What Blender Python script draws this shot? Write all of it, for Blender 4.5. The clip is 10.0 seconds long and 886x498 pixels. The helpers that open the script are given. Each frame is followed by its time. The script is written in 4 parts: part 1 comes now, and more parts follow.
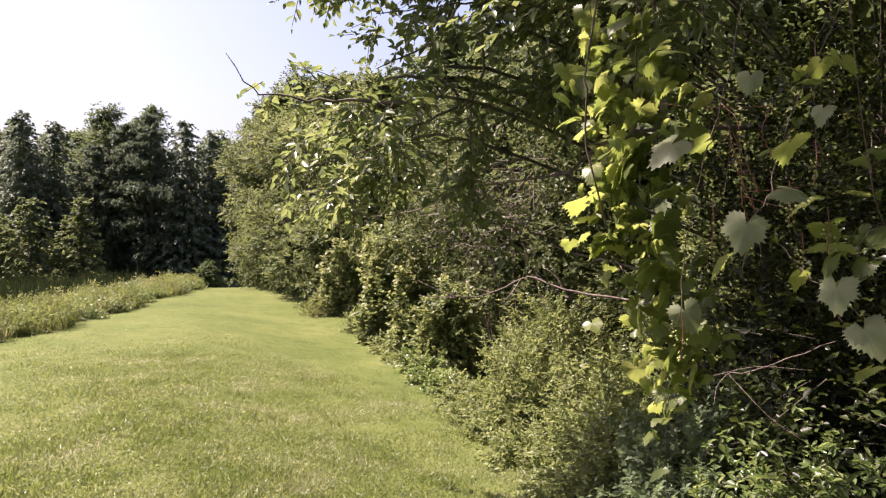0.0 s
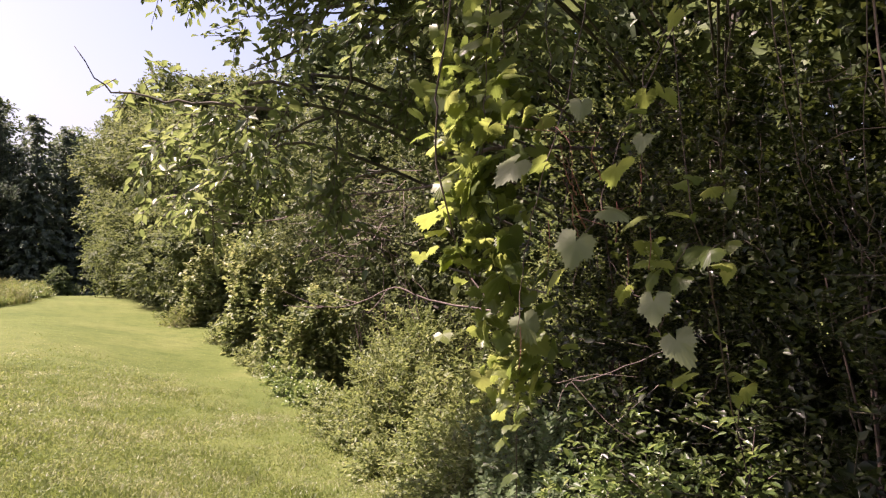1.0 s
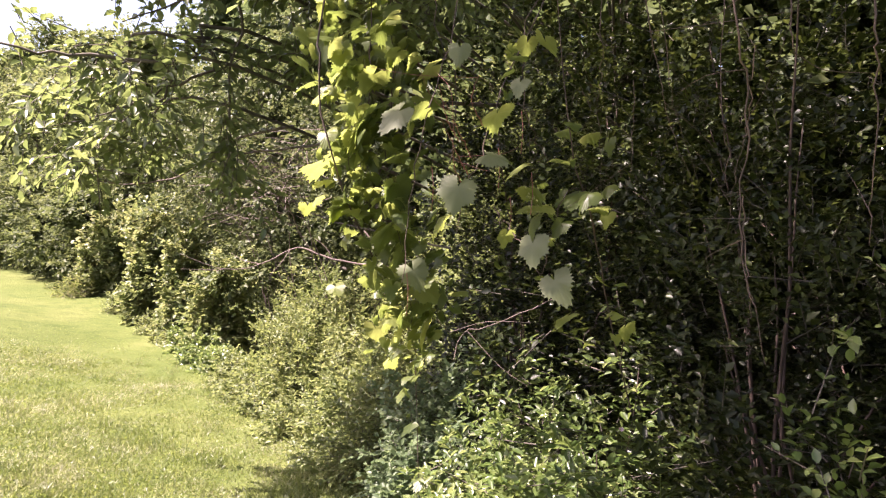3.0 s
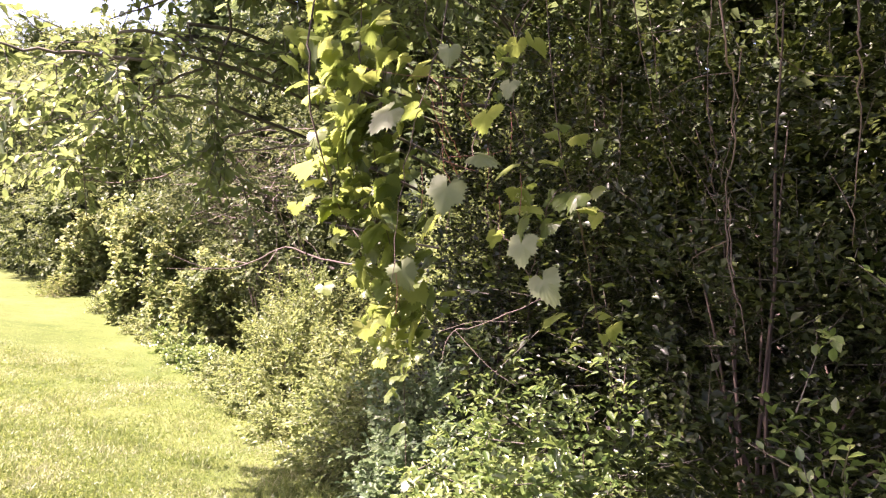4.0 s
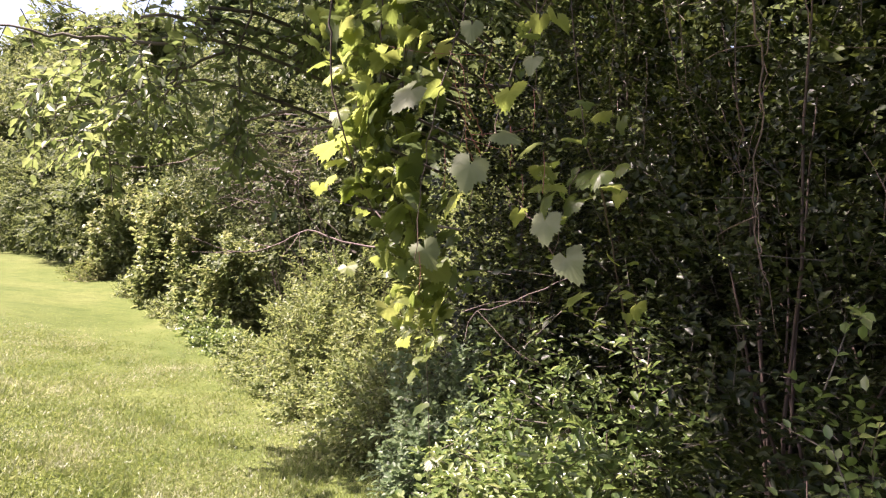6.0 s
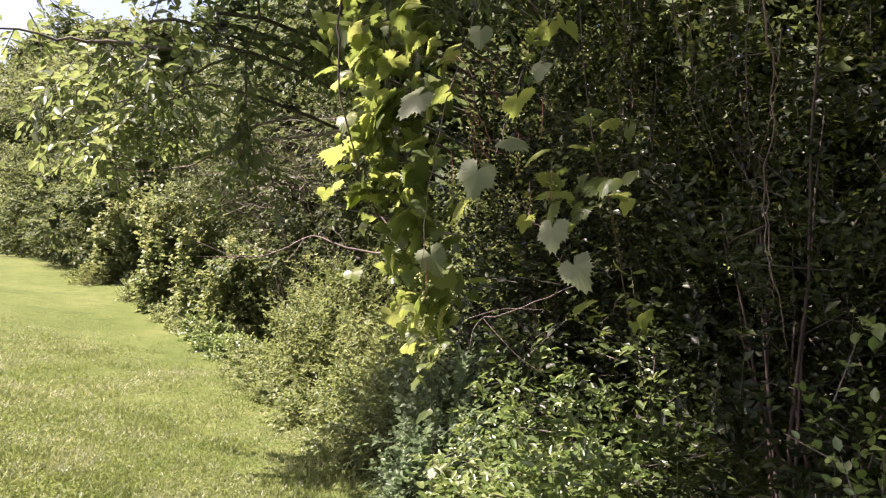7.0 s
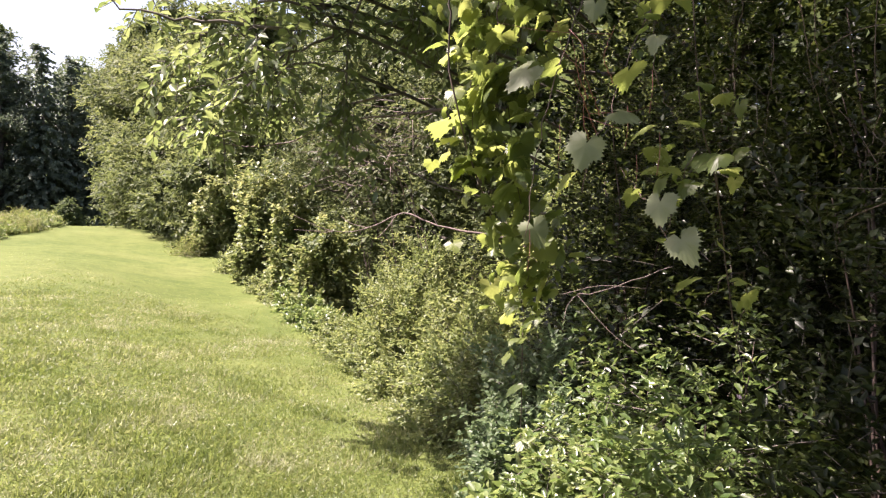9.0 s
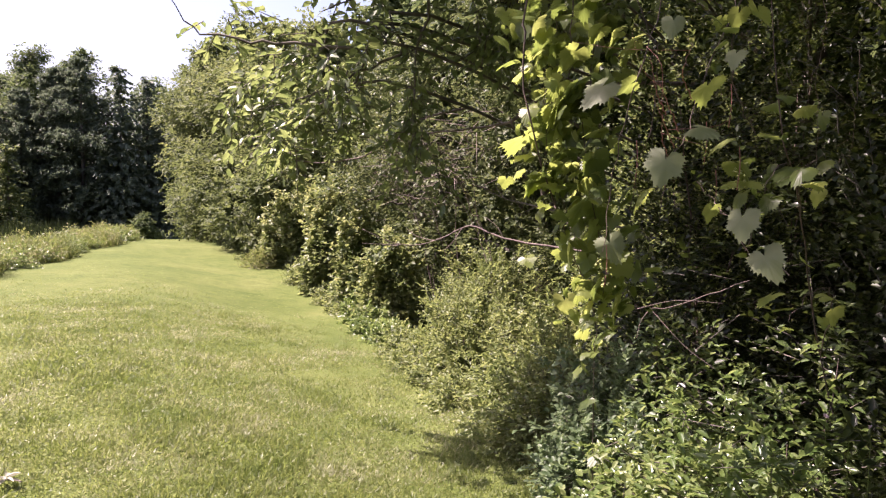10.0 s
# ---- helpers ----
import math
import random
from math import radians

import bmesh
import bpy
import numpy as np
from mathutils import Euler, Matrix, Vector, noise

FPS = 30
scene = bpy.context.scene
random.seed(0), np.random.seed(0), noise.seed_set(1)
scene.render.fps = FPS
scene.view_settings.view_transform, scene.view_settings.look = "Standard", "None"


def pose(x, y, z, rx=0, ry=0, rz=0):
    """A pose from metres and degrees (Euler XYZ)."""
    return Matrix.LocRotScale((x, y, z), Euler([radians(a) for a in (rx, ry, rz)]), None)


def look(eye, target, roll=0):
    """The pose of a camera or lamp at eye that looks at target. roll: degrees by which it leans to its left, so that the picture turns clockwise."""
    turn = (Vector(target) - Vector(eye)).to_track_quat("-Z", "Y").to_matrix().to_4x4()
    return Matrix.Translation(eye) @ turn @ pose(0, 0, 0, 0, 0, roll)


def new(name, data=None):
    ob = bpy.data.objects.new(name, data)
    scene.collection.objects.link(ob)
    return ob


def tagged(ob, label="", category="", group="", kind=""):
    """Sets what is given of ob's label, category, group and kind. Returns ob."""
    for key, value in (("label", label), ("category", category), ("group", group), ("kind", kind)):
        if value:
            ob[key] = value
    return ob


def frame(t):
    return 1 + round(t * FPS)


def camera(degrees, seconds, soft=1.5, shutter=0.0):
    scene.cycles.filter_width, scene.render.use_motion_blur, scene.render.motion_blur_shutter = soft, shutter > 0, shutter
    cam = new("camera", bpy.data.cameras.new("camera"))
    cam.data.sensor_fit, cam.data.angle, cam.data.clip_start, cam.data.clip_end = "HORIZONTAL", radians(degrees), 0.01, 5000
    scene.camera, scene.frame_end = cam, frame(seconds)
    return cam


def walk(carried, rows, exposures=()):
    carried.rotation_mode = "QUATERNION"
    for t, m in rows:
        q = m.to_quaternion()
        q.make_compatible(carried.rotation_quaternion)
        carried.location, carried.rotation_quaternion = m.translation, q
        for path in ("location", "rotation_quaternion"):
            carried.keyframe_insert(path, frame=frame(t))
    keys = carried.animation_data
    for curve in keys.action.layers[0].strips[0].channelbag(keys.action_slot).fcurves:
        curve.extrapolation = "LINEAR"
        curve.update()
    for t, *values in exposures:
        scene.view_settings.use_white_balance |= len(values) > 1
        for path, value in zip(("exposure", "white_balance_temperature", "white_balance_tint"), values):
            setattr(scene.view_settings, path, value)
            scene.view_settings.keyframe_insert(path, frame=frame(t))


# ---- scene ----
cam = camera(64.0, 10.0, soft=1.2)
PATH = [
    (0.0, pose(0.000, 0.000, 1.600, 89.0, 0.0, 0.0)),
    (0.5, pose(0.032, -0.018, 1.610, 89.80, -0.68, -4.13)),
    (1.0, pose(0.069, -0.025, 1.607, 89.88, -1.05, -10.01)),
    (1.5, pose(0.109, -0.017, 1.591, 88.73, -0.90, -14.45)),
    (2.0, pose(0.130, -0.038, 1.569, 86.17, -0.89, -16.74)),
    (2.5, pose(0.135, -0.041, 1.571, 86.79, -0.03, -16.66)),
    (4.0, pose(0.128, -0.050, 1.570, 86.92, -0.28, -18.12)),
    (4.5, pose(0.120, -0.051, 1.565, 86.22, -0.27, -18.01)),
    (5.0, pose(0.125, -0.051, 1.558, 86.06, -0.09, -17.15)),
    (5.5, pose(0.130, -0.067, 1.559, 85.77, 0.15, -17.56)),
    (6.0, pose(0.124, -0.048, 1.557, 85.62, 0.12, -16.43)),
    (7.5, pose(0.112, -0.037, 1.550, 86.45, -0.96, -15.60)),
    (8.0, pose(0.089, -0.044, 1.541, 86.14, -1.76, -13.84)),
    (8.5, pose(0.070, -0.062, 1.528, 85.45, -2.08, -11.94)),
    (9.0, pose(0.050, -0.075, 1.522, 84.74, -1.61, -9.40)),
    (9.5, pose(0.036, -0.093, 1.526, 85.71, -1.67, -7.68)),
    (10.0, pose(0.003, -0.100, 1.539, 85.51, -0.92, -4.53)),
]
EXPOSURES = [
    (0.0, 1.87, 6650, 31), (0.5, 1.66, 6700, 34), (1.0, 1.87, 6750, 35), (1.5, 2.20, 6750, 36), (2.0, 2.77, 6480, 34), (2.5, 2.42, 6480, 34), (4.0, 2.92, 6530, 38),
    (4.5, 2.95, 6530, 38), (5.0, 2.77, 6500, 38), (5.5, 2.67, 6450, 33), (6.0, 2.40, 6450, 32), (7.5, 2.14, 6400, 27), (8.5, 2.19, 6400, 27), (9.0, 2.29, 6400, 28), (9.5, 1.95, 6400, 34), (10.0, 2.07, 6400, 36),
]
walk(cam, PATH, EXPOSURES)

# ---- world and sun: high, ahead and to the left ----
SUN_AZ, SUN_EL = -76.0, 57.0
world = bpy.data.worlds.new("sky")
scene.world = world
world.use_nodes = True
wn = world.node_tree.nodes
sky = wn.new("ShaderNodeTexSky")
sky.sky_type = "NISHITA"
sky.sun_disc = False
sky.sun_elevation = radians(SUN_EL)
sky.sun_rotation = radians(SUN_AZ)
sky.air_density, sky.dust_density, sky.ozone_density = 1.0, 4.2, 0.35
wn["Background"].inputs["Strength"].default_value = 0.07
world.node_tree.links.new(sky.outputs[0], wn["Background"].inputs["Color"])
sun_data = bpy.data.lights.new("sun", "SUN")
sun_data.energy, sun_data.angle, sun_data.color = 5.0, radians(0.55), (1.0, 0.93, 0.8)
sun = new("sun", sun_data)
toward_sun = Vector((math.sin(radians(SUN_AZ)) * math.cos(radians(SUN_EL)), math.cos(radians(SUN_AZ)) * math.cos(radians(SUN_EL)), math.sin(radians(SUN_EL))))
sun.matrix_world = look(toward_sun * 60, (0, 0, 0))

RNG = np.random.default_rng(7)


# ---- materials ----
def shader(name):
    m = bpy.data.materials.new(name)
    m.use_nodes = True
    return m, m.node_tree.nodes, m.node_tree.links


def ramp(nodes, stops):
    r = nodes.new("ShaderNodeValToRGB")
    e = r.color_ramp.elements
    while len(e) < len(stops):
        e.new(0.5)
    for el, (p, c) in zip(e, stops):
        el.position, el.color = p, (*c, 1)
    return r


def leaf_material(name, colours, translucent=0.4, rough=0.42, patch=1.2, per_object=False, glow=1.5, gloss=0.5):
    """Leaf: each one takes its own tint, drifting over larger patches; light passes through."""
    m, n, l = shader(name)
    rnd = n.new("ShaderNodeObjectInfo") if per_object else n.new("ShaderNodeNewGeometry")
    tex = n.new("ShaderNodeTexNoise")
    tex.inputs["Scale"].default_value = patch
    tex.inputs["Detail"].default_value = 3
    coord = n.new("ShaderNodeTexCoord")
    l.new(coord.outputs["Object"], tex.inputs["Vector"])
    mix = n.new("ShaderNodeMath")
    mix.operation = "MULTIPLY_ADD"
    mix.inputs[1].default_value = 0.6
    l.new(rnd.outputs["Random" if per_object else "Random Per Island"], mix.inputs[0])
    sub = n.new("ShaderNodeMath")
    sub.operation = "MULTIPLY_ADD"
    sub.inputs[1].default_value, sub.inputs[2].default_value = 1.3, -0.45
    l.new(tex.outputs["Fac"], sub.inputs[0])
    l.new(sub.outputs[0], mix.inputs[2])
    k = len(colours) - 1
    r = ramp(n, [(i / k, c) for i, c in enumerate(colours)])
    l.new(mix.outputs[0], r.inputs["Fac"])
    p = n["Principled BSDF"]
    p.inputs["Roughness"].default_value = rough
    p.inputs["Specular IOR Level"].default_value = gloss
    l.new(r.outputs["Color"], p.inputs["Base Color"])
    t = n.new("ShaderNodeBsdfTranslucent")
    hsv = n.new("ShaderNodeHueSaturation")
    hsv.inputs["Hue"].default_value, hsv.inputs["Saturation"].default_value, hsv.inputs["Value"].default_value = 0.485, 1.05, glow
    l.new(r.outputs["Color"], hsv.inputs["Color"])
    l.new(hsv.outputs["Color"], t.inputs["Color"])
    s = n.new("ShaderNodeMixShader")
    s.inputs["Fac"].default_value = translucent
    l.new(p.outputs[0], s.inputs[1])
    l.new(t.outputs[0], s.inputs[2])
    l.new(s.outputs[0], n["Material Output"].inputs["Surface"])
    return m


def bark_material(name, dark, light, scale=9.0, rough=0.85):
    m, n, l = shader(name)
    tex = n.new("ShaderNodeTexNoise")
    tex.inputs["Scale"].default_value, tex.inputs["Detail"].default_value = scale, 8
    mp = n.new("ShaderNodeMapping")
    mp.inputs["Scale"].default_value = (1, 1, 0.25)
    coord = n.new("ShaderNodeTexCoord")
    l.new(coord.outputs["Object"], mp.inputs[0])
    l.new(mp.outputs[0], tex.inputs["Vector"])
    r = ramp(n, [(0.3, dark), (0.7, light)])
    l.new(tex.outputs["Fac"], r.inputs["Fac"])
    p = n["Principled BSDF"]
    p.inputs["Roughness"].default_value = rough
    l.new(r.outputs["Color"], p.inputs["Base Color"])
    b = n.new("ShaderNodeBump")
    b.inputs["Strength"].default_value, b.inputs["Distance"].default_value = 0.6, 0.01
    l.new(tex.outputs["Fac"], b.inputs["Height"])
    l.new(b.outputs[0], p.inputs["Normal"])
    return m


def ground_material():
    m, n, l = shader("mown_turf")
    coord = n.new("ShaderNodeTexCoord")
    big = n.new("ShaderNodeTexNoise")
    big.inputs["Scale"].default_value, big.inputs["Detail"].default_value = 0.55, 6
    fine = n.new("ShaderNodeTexNoise")
    fine.inputs["Scale"].default_value, fine.inputs["Detail"].default_value = 26, 5
    l.new(coord.outputs["Object"], big.inputs["Vector"])
    l.new(coord.outputs["Object"], fine.inputs["Vector"])
    a = ramp(n, [(0.3, (0.076, 0.101, 0.024)), (0.5, (0.096, 0.119, 0.032)), (0.7, (0.122, 0.138, 0.045))])
    b = ramp(n, [(0.3, (0.5, 0.52, 0.42)), (0.7, (1.0, 1.0, 0.97))])
    l.new(big.outputs["Fac"], a.inputs["Fac"])
    l.new(fine.outputs["Fac"], b.inputs["Fac"])
    mul = n.new("ShaderNodeMix")
    mul.data_type, mul.blend_type = "RGBA", "MULTIPLY"
    mul.inputs["Factor"].default_value = 0.8
    l.new(a.outputs["Color"], mul.inputs["A"])
    l.new(b.outputs["Color"], mul.inputs["B"])
    mid = n.new("ShaderNodeTexNoise")
    mid.inputs["Scale"].default_value, mid.inputs["Detail"].default_value = 3.5, 6
    l.new(coord.outputs["Object"], mid.inputs["Vector"])
    c = ramp(n, [(0.32, (0.72, 0.78, 0.66)), (0.52, (1.0, 1.0, 1.0)), (0.7, (1.14, 1.08, 1.2))])
    l.new(mid.outputs["Fac"], c.inputs["Fac"])
    tuft = n.new("ShaderNodeMix")
    tuft.data_type, tuft.blend_type = "RGBA", "MULTIPLY"
    tuft.inputs["Factor"].default_value = 0.8
    l.new(mul.outputs["Result"], tuft.inputs["A"])
    l.new(c.outputs["Color"], tuft.inputs["B"])
    p = n["Principled BSDF"]
    p.inputs["Roughness"].default_value = 0.85
    p.inputs["Specular IOR Level"].default_value = 0.12
    l.new(tuft.outputs["Result"], p.inputs["Base Color"])
    bump = n.new("ShaderNodeBump")
    bump.inputs["Strength"].default_value, bump.inputs["Distance"].default_value = 0.9, 0.03
    l.new(fine.outputs["Fac"], bump.inputs["Height"])
    l.new(bump.outputs[0], p.inputs["Normal"])
    return m


TURF = ground_material()
BLADE = leaf_material("grass_blades", [(0.066, 0.1, 0.023), (0.102, 0.136, 0.034), (0.144, 0.17, 0.058), (0.28, 0.285, 0.18)], 0.55, 0.42, 1.6, False, 1.45, 0.45)
ASH = leaf_material("ash_leaves", [(0.058, 0.086, 0.027), (0.096, 0.127, 0.043), (0.15, 0.177, 0.068)], 0.5, 0.34, 1.2, False, 1.65, 0.55)
GRAPE = leaf_material("grape_leaves", [(0.035, 0.053, 0.013), (0.065, 0.09, 0.022), (0.115, 0.14, 0.038), (0.19, 0.205, 0.075)], 0.54, 0.4, 2.0, True, 2.5, 0.4)
# The thicket's deep shade is mixed into this very dark leaf colour.
SHADELEAF = leaf_material("shade_darkened_leaves", [(0.0065, 0.011, 0.0022), (0.016, 0.0245, 0.005), (0.062, 0.077, 0.021)], 0.33, 0.36, 1.2, False, 1.8, 0.3)
GREYLEAF = leaf_material("grey_green_leaves", [(0.038, 0.055, 0.02), (0.066, 0.085, 0.032), (0.115, 0.13, 0.055)], 0.4, 0.46, 1.2, False, 1.5, 0.22)
# Thicket leaves again, lightened in colour where sunlight should strike.
LITLEAF = leaf_material("sun_lightened_thicket_leaves", [(0.055, 0.08, 0.024), (0.095, 0.122, 0.04), (0.16, 0.18, 0.07)], 0.44, 0.45, 1.2, False, 1.6, 0.22)
FINE = leaf_material("fine_shrub_leaves", [(0.074, 0.102, 0.033), (0.124, 0.152, 0.051), (0.2, 0.216, 0.092)], 0.48, 0.42, 1.2, False, 1.65, 0.3)
# The bluish cast is skylit shade put into the leaf colour.
SHADETINT = leaf_material("shade_tinted_leaves", [(0.06, 0.096, 0.043), (0.095, 0.134, 0.062), (0.14, 0.176, 0.082)], 0.45, 0.42, 1.2, False, 1.6, 0.3)
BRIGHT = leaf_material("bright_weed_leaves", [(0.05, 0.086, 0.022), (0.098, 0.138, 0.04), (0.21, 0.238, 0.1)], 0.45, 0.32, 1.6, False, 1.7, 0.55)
CLIMBER = leaf_material("climber_leaves", [(0.068, 0.098, 0.03), (0.135, 0.162, 0.058), (0.235, 0.24, 0.108)], 0.45, 0.42, 1.2, False, 1.5, 0.32)
FARLEAF = leaf_material("far_tree_leaves", [(0.05, 0.07, 0.024), (0.08, 0.102, 0.037), (0.135, 0.152, 0.06)], 0.48, 0.55, 0.35, False, 1.5, 0.25)
FARDARK = leaf_material("wood_leaves", [(0.042, 0.064, 0.026), (0.068, 0.094, 0.037), (0.115, 0.142, 0.056)], 0.42, 0.55, 0.35, False, 1.5, 0.25)
NEEDLE = leaf_material("needles", [(0.05, 0.072, 0.046), (0.078, 0.102, 0.064), (0.12, 0.146, 0.09)], 0.36, 0.6, 0.5)
WEED = leaf_material("meadow_weeds", [(0.07, 0.105, 0.026), (0.105, 0.135, 0.036), (0.15, 0.165, 0.06), (0.2, 0.185, 0.115)], 0.45, 0.55, 0.6, False, 1.5, 0.3)
# Reed green darkened to carry the shade of the wood.
REED_SHADE = leaf_material("reeds", [(0.01, 0.018, 0.006), (0.018, 0.028, 0.009), (0.04, 0.052, 0.018)], 0.3, 0.6, 1.2, False, 1.3, 0.15)
BARK = bark_material("bark", (0.03, 0.024, 0.02), (0.11, 0.09, 0.072))
TWIG = bark_material("twig_bark", (0.06, 0.042, 0.037), (0.19, 0.142, 0.128), 20)
VINEBARK = bark_material("vine_bark", (0.026, 0.016, 0.013), (0.1, 0.064, 0.052), 30)
REDSTEM = bark_material("red_stem", (0.12, 0.035, 0.035), (0.24, 0.09, 0.08), 30, 0.5)


# ---- mesh tools ----
def mesh_of(name, verts, tris, material):
    verts, tris = np.asarray(verts, np.float32), np.asarray(tris, np.int32)
    me = bpy.data.meshes.new(name)
    me.vertices.add(len(verts))
    me.vertices.foreach_set("co", verts.ravel())
    me.loops.add(tris.size)
    me.loops.foreach_set("vertex_index", tris.ravel())
    me.polygons.add(len(tris))
    me.polygons.foreach_set("loop_start", np.arange(0, tris.size, 3, dtype=np.int32))
    me.update(calc_edges=True)
    me.materials.append(material)
    return me


def part(name, me, parent, label="", smooth=False):
    ob = new(name, me)
    ob.parent = parent
    if smooth:
        me.polygons.foreach_set("use_smooth", np.ones(len(me.polygons), bool))
    if label:
        ob["label"] = label
    return ob


def thing(name, base, label, category, group="", kind=""):
    ob = new(name)
    ob.empty_display_size = 0.2
    ob.location = base
    bpy.context.view_layer.update()
    return tagged(ob, label, category, group, kind)


def unit(v):
    return v / np.maximum(np.linalg.norm(v, axis=-1, keepdims=True), 1e-9)


DIAMOND = (np.array([(0, 0, 0), (-0.5, 0.45, 0.1), (0, 1, -0.12), (0.5, 0.45, 0.1)], float), np.array([(0, 2, 1), (0, 3, 2)]))
OVAL = (np.array([(0, 0, 0), (-0.42, 0.28, 0.09), (-0.42, 0.62, 0.1), (0, 1, -0.12), (0.42, 0.62, 0.1), (0.42, 0.28, 0.09)], float),
        np.array([(0, 3, 2), (0, 2, 1), (0, 5, 4), (0, 4, 3)]))
NEEDLES = (np.array([(-0.5, 0, 0), (0.5, 0, 0), (0, 1, 0)], float), np.array([(0, 1, 2)]))


def leaves(pos, along, up, length, width, shape):
    """Verts and triangles of many leaves: stalk end, direction, face normal, size."""
    tv, tt = shape
    y = unit(along)
    x = unit(np.cross(y, up))
    z = np.cross(x, y)
    length, width = np.broadcast_to(length, len(pos))[:, None, None], np.broadcast_to(width, len(pos))[:, None, None]
    v = (pos[:, None] + x[:, None] * (tv[None, :, :1] * width) + y[:, None] * (tv[None, :, 1:2] * length) + z[:, None] * (tv[None, :, 2:] * length))
    t = tt[None] + (np.arange(len(pos)) * len(tv))[:, None, None]
    return v.reshape(-1, 3), t.reshape(-1, 3)


def sprigs(o, d, size, n, leaf, wide, shape=OVAL, spread=0.75, droop=0.25, opposite=False, flat=0.5, face=None):
    """Leafy shoots: from o along d, n leaves each, alternate or in pairs. Returns verts, triangles, and the shoots' ends."""
    k = len(o)
    d = unit(d)
    side = unit(np.cross(d, np.array([0, 0, 1.0]) + RNG.normal(0, 0.25, (k, 3))))
    up = np.cross(side, d)
    j = np.arange(n)
    s = (j // 2 * 2 if opposite else j) / max(n - 1, 1)
    sign = np.where(j % 2 == 0, 1.0, -1.0)
    size = np.broadcast_to(size, k)[:, None]
    s2 = np.clip(0.15 + 0.85 * s[None] + RNG.normal(0, 0.04, (k, n)), 0, 1.05)
    pos = o[:, None] + d[:, None] * (s2 * size)[..., None]
    pos[..., 2] -= droop * (s2 ** 2) * size
    along = d[:, None] * (0.45 + 0.5 * s2[..., None]) + side[:, None] * (sign[None, :] * spread * (1.1 - 0.6 * s2))[..., None] + RNG.normal(0, 0.22, (k, n, 3))
    along[..., 2] -= droop * 0.8
    nor = up[:, None] * flat + np.array([0, 0, 0.35]) + RNG.normal(0, 0.33, (k, n, 3))
    if face is not None:
        nor = nor + face[:, None]
    ll = leaf * RNG.uniform(0.6, 1.2, (k, n)) * (1 - 0.25 * s2)
    v, t = leaves(pos.reshape(-1, 3), along.reshape(-1, 3), nor.reshape(-1, 3), ll.ravel(), ll.ravel() * wide, shape)
    return v, t, np.stack([o, o + d * size * 0.95 - np.array([0, 0, 1.0]) * droop * size], 1)


def join(*pieces):
    vs, ts, off = [], [], 0
    for v, t in pieces:
        vs.append(v)
        ts.append(t + off)
        off += len(v)
    return np.concatenate(vs), np.concatenate(ts)


def tube(points, radii, sides=6):
    pts = np.asarray(points, float)
    radii = np.broadcast_to(radii, len(pts))
    tan = unit(np.gradient(pts, axis=0))
    ref = np.array([0.31, 0.17, 0.93]) if abs(tan[0] @ np.array([0.31, 0.17, 0.93])) < 0.9 else np.array([1.0, 0, 0])
    a = unit(np.cross(tan, ref))
    b = np.cross(tan, a)
    th = np.linspace(0, 2 * np.pi, sides, endpoint=False)
    ring = pts[:, None] + radii[:, None, None] * (a[:, None] * np.cos(th)[None, :, None] + b[:, None] * np.sin(th)[None, :, None])
    tris = []
    for i in range(len(pts) - 1):
        for j in range(sides):
            p, q = i * sides + j, i * sides + (j + 1) % sides
            tris += [(p, q, q + sides), (p, q + sides, p + sides)]
    v = np.concatenate([ring.reshape(-1, 3), pts[-1:] + tan[-1:] * radii[-1]])
    e = (len(pts) - 1) * sides
    tris += [(e + j, e + (j + 1) % sides, len(v) - 1) for j in range(sides)]
    return v, np.array(tris)


def straws(ends, r0, r1):
    """Many thin straight twigs, three-sided, from ends[:, 0] to ends[:, 1]."""
    a, b = ends[:, 0], ends[:, 1]
    d = unit(b - a)
    x = unit(np.cross(d, np.array([0.3, 0.2, 0.93])))
    y = np.cross(d, x)
    th = np.array([0, 2.094, 4.189])
    off = x[:, None] * np.cos(th)[None, :, None] + y[:, None] * np.sin(th)[None, :, None]
    v = np.concatenate([a[:, None] + off * r0, b[:, None] + off * r1], 1)
    t = np.array([(0, 1, 4), (0, 4, 3), (1, 2, 5), (1, 5, 4), (2, 0, 3), (2, 3, 5)])
    return v.reshape(-1, 3), (t[None] + (np.arange(len(a)) * 6)[:, None, None]).reshape(-1, 3)


def bend(points, n=14, wobble=0.0):
    """A smooth run of n points through a few."""
    p = np.asarray(points, float)
    if len(p) < 3:
        q = p[0] + (p[-1] - p[0]) * np.linspace(0, 1, n)[:, None]
    else:
        e = np.concatenate([[2 * p[0] - p[1]], p, [2 * p[-1] - p[-2]]])
        s = np.linspace(0, len(p) - 1 - 1e-6, n)
        i = s.astype(int)
        f = (s - i)[:, None]
        p0, p1, p2, p3 = e[i], e[i + 1], e[i + 2], e[i + 3]
        q = 0.5 * (2 * p1 + (p2 - p0) * f + (2 * p0 - 5 * p1 + 4 * p2 - p3) * f ** 2 + (3 * p1 - p0 - 3 * p2 + p3) * f ** 3)
    if wobble:
        q[1:-1] += RNG.normal(0, wobble, (len(q) - 2, 3))
    return q


# ---- ground ----
def hedge_x(y):
    """Where the mown grass meets the hedgerow."""
    return np.interp(y, [-40, -5, 0, 2, 4.4, 8, 9.6, 12.4, 17, 21, 30, 45, 80], [8, 2.2, 1.25, 1.0, 0.83, 0.1, -0.2, -0.9, -2.9, -5.1, -9, -15, -20])


def smooth(e0, e1, x):
    f = np.clip((x - e0) / (e1 - e0), 0, 1)
    return f * f * (3 - 2 * f)


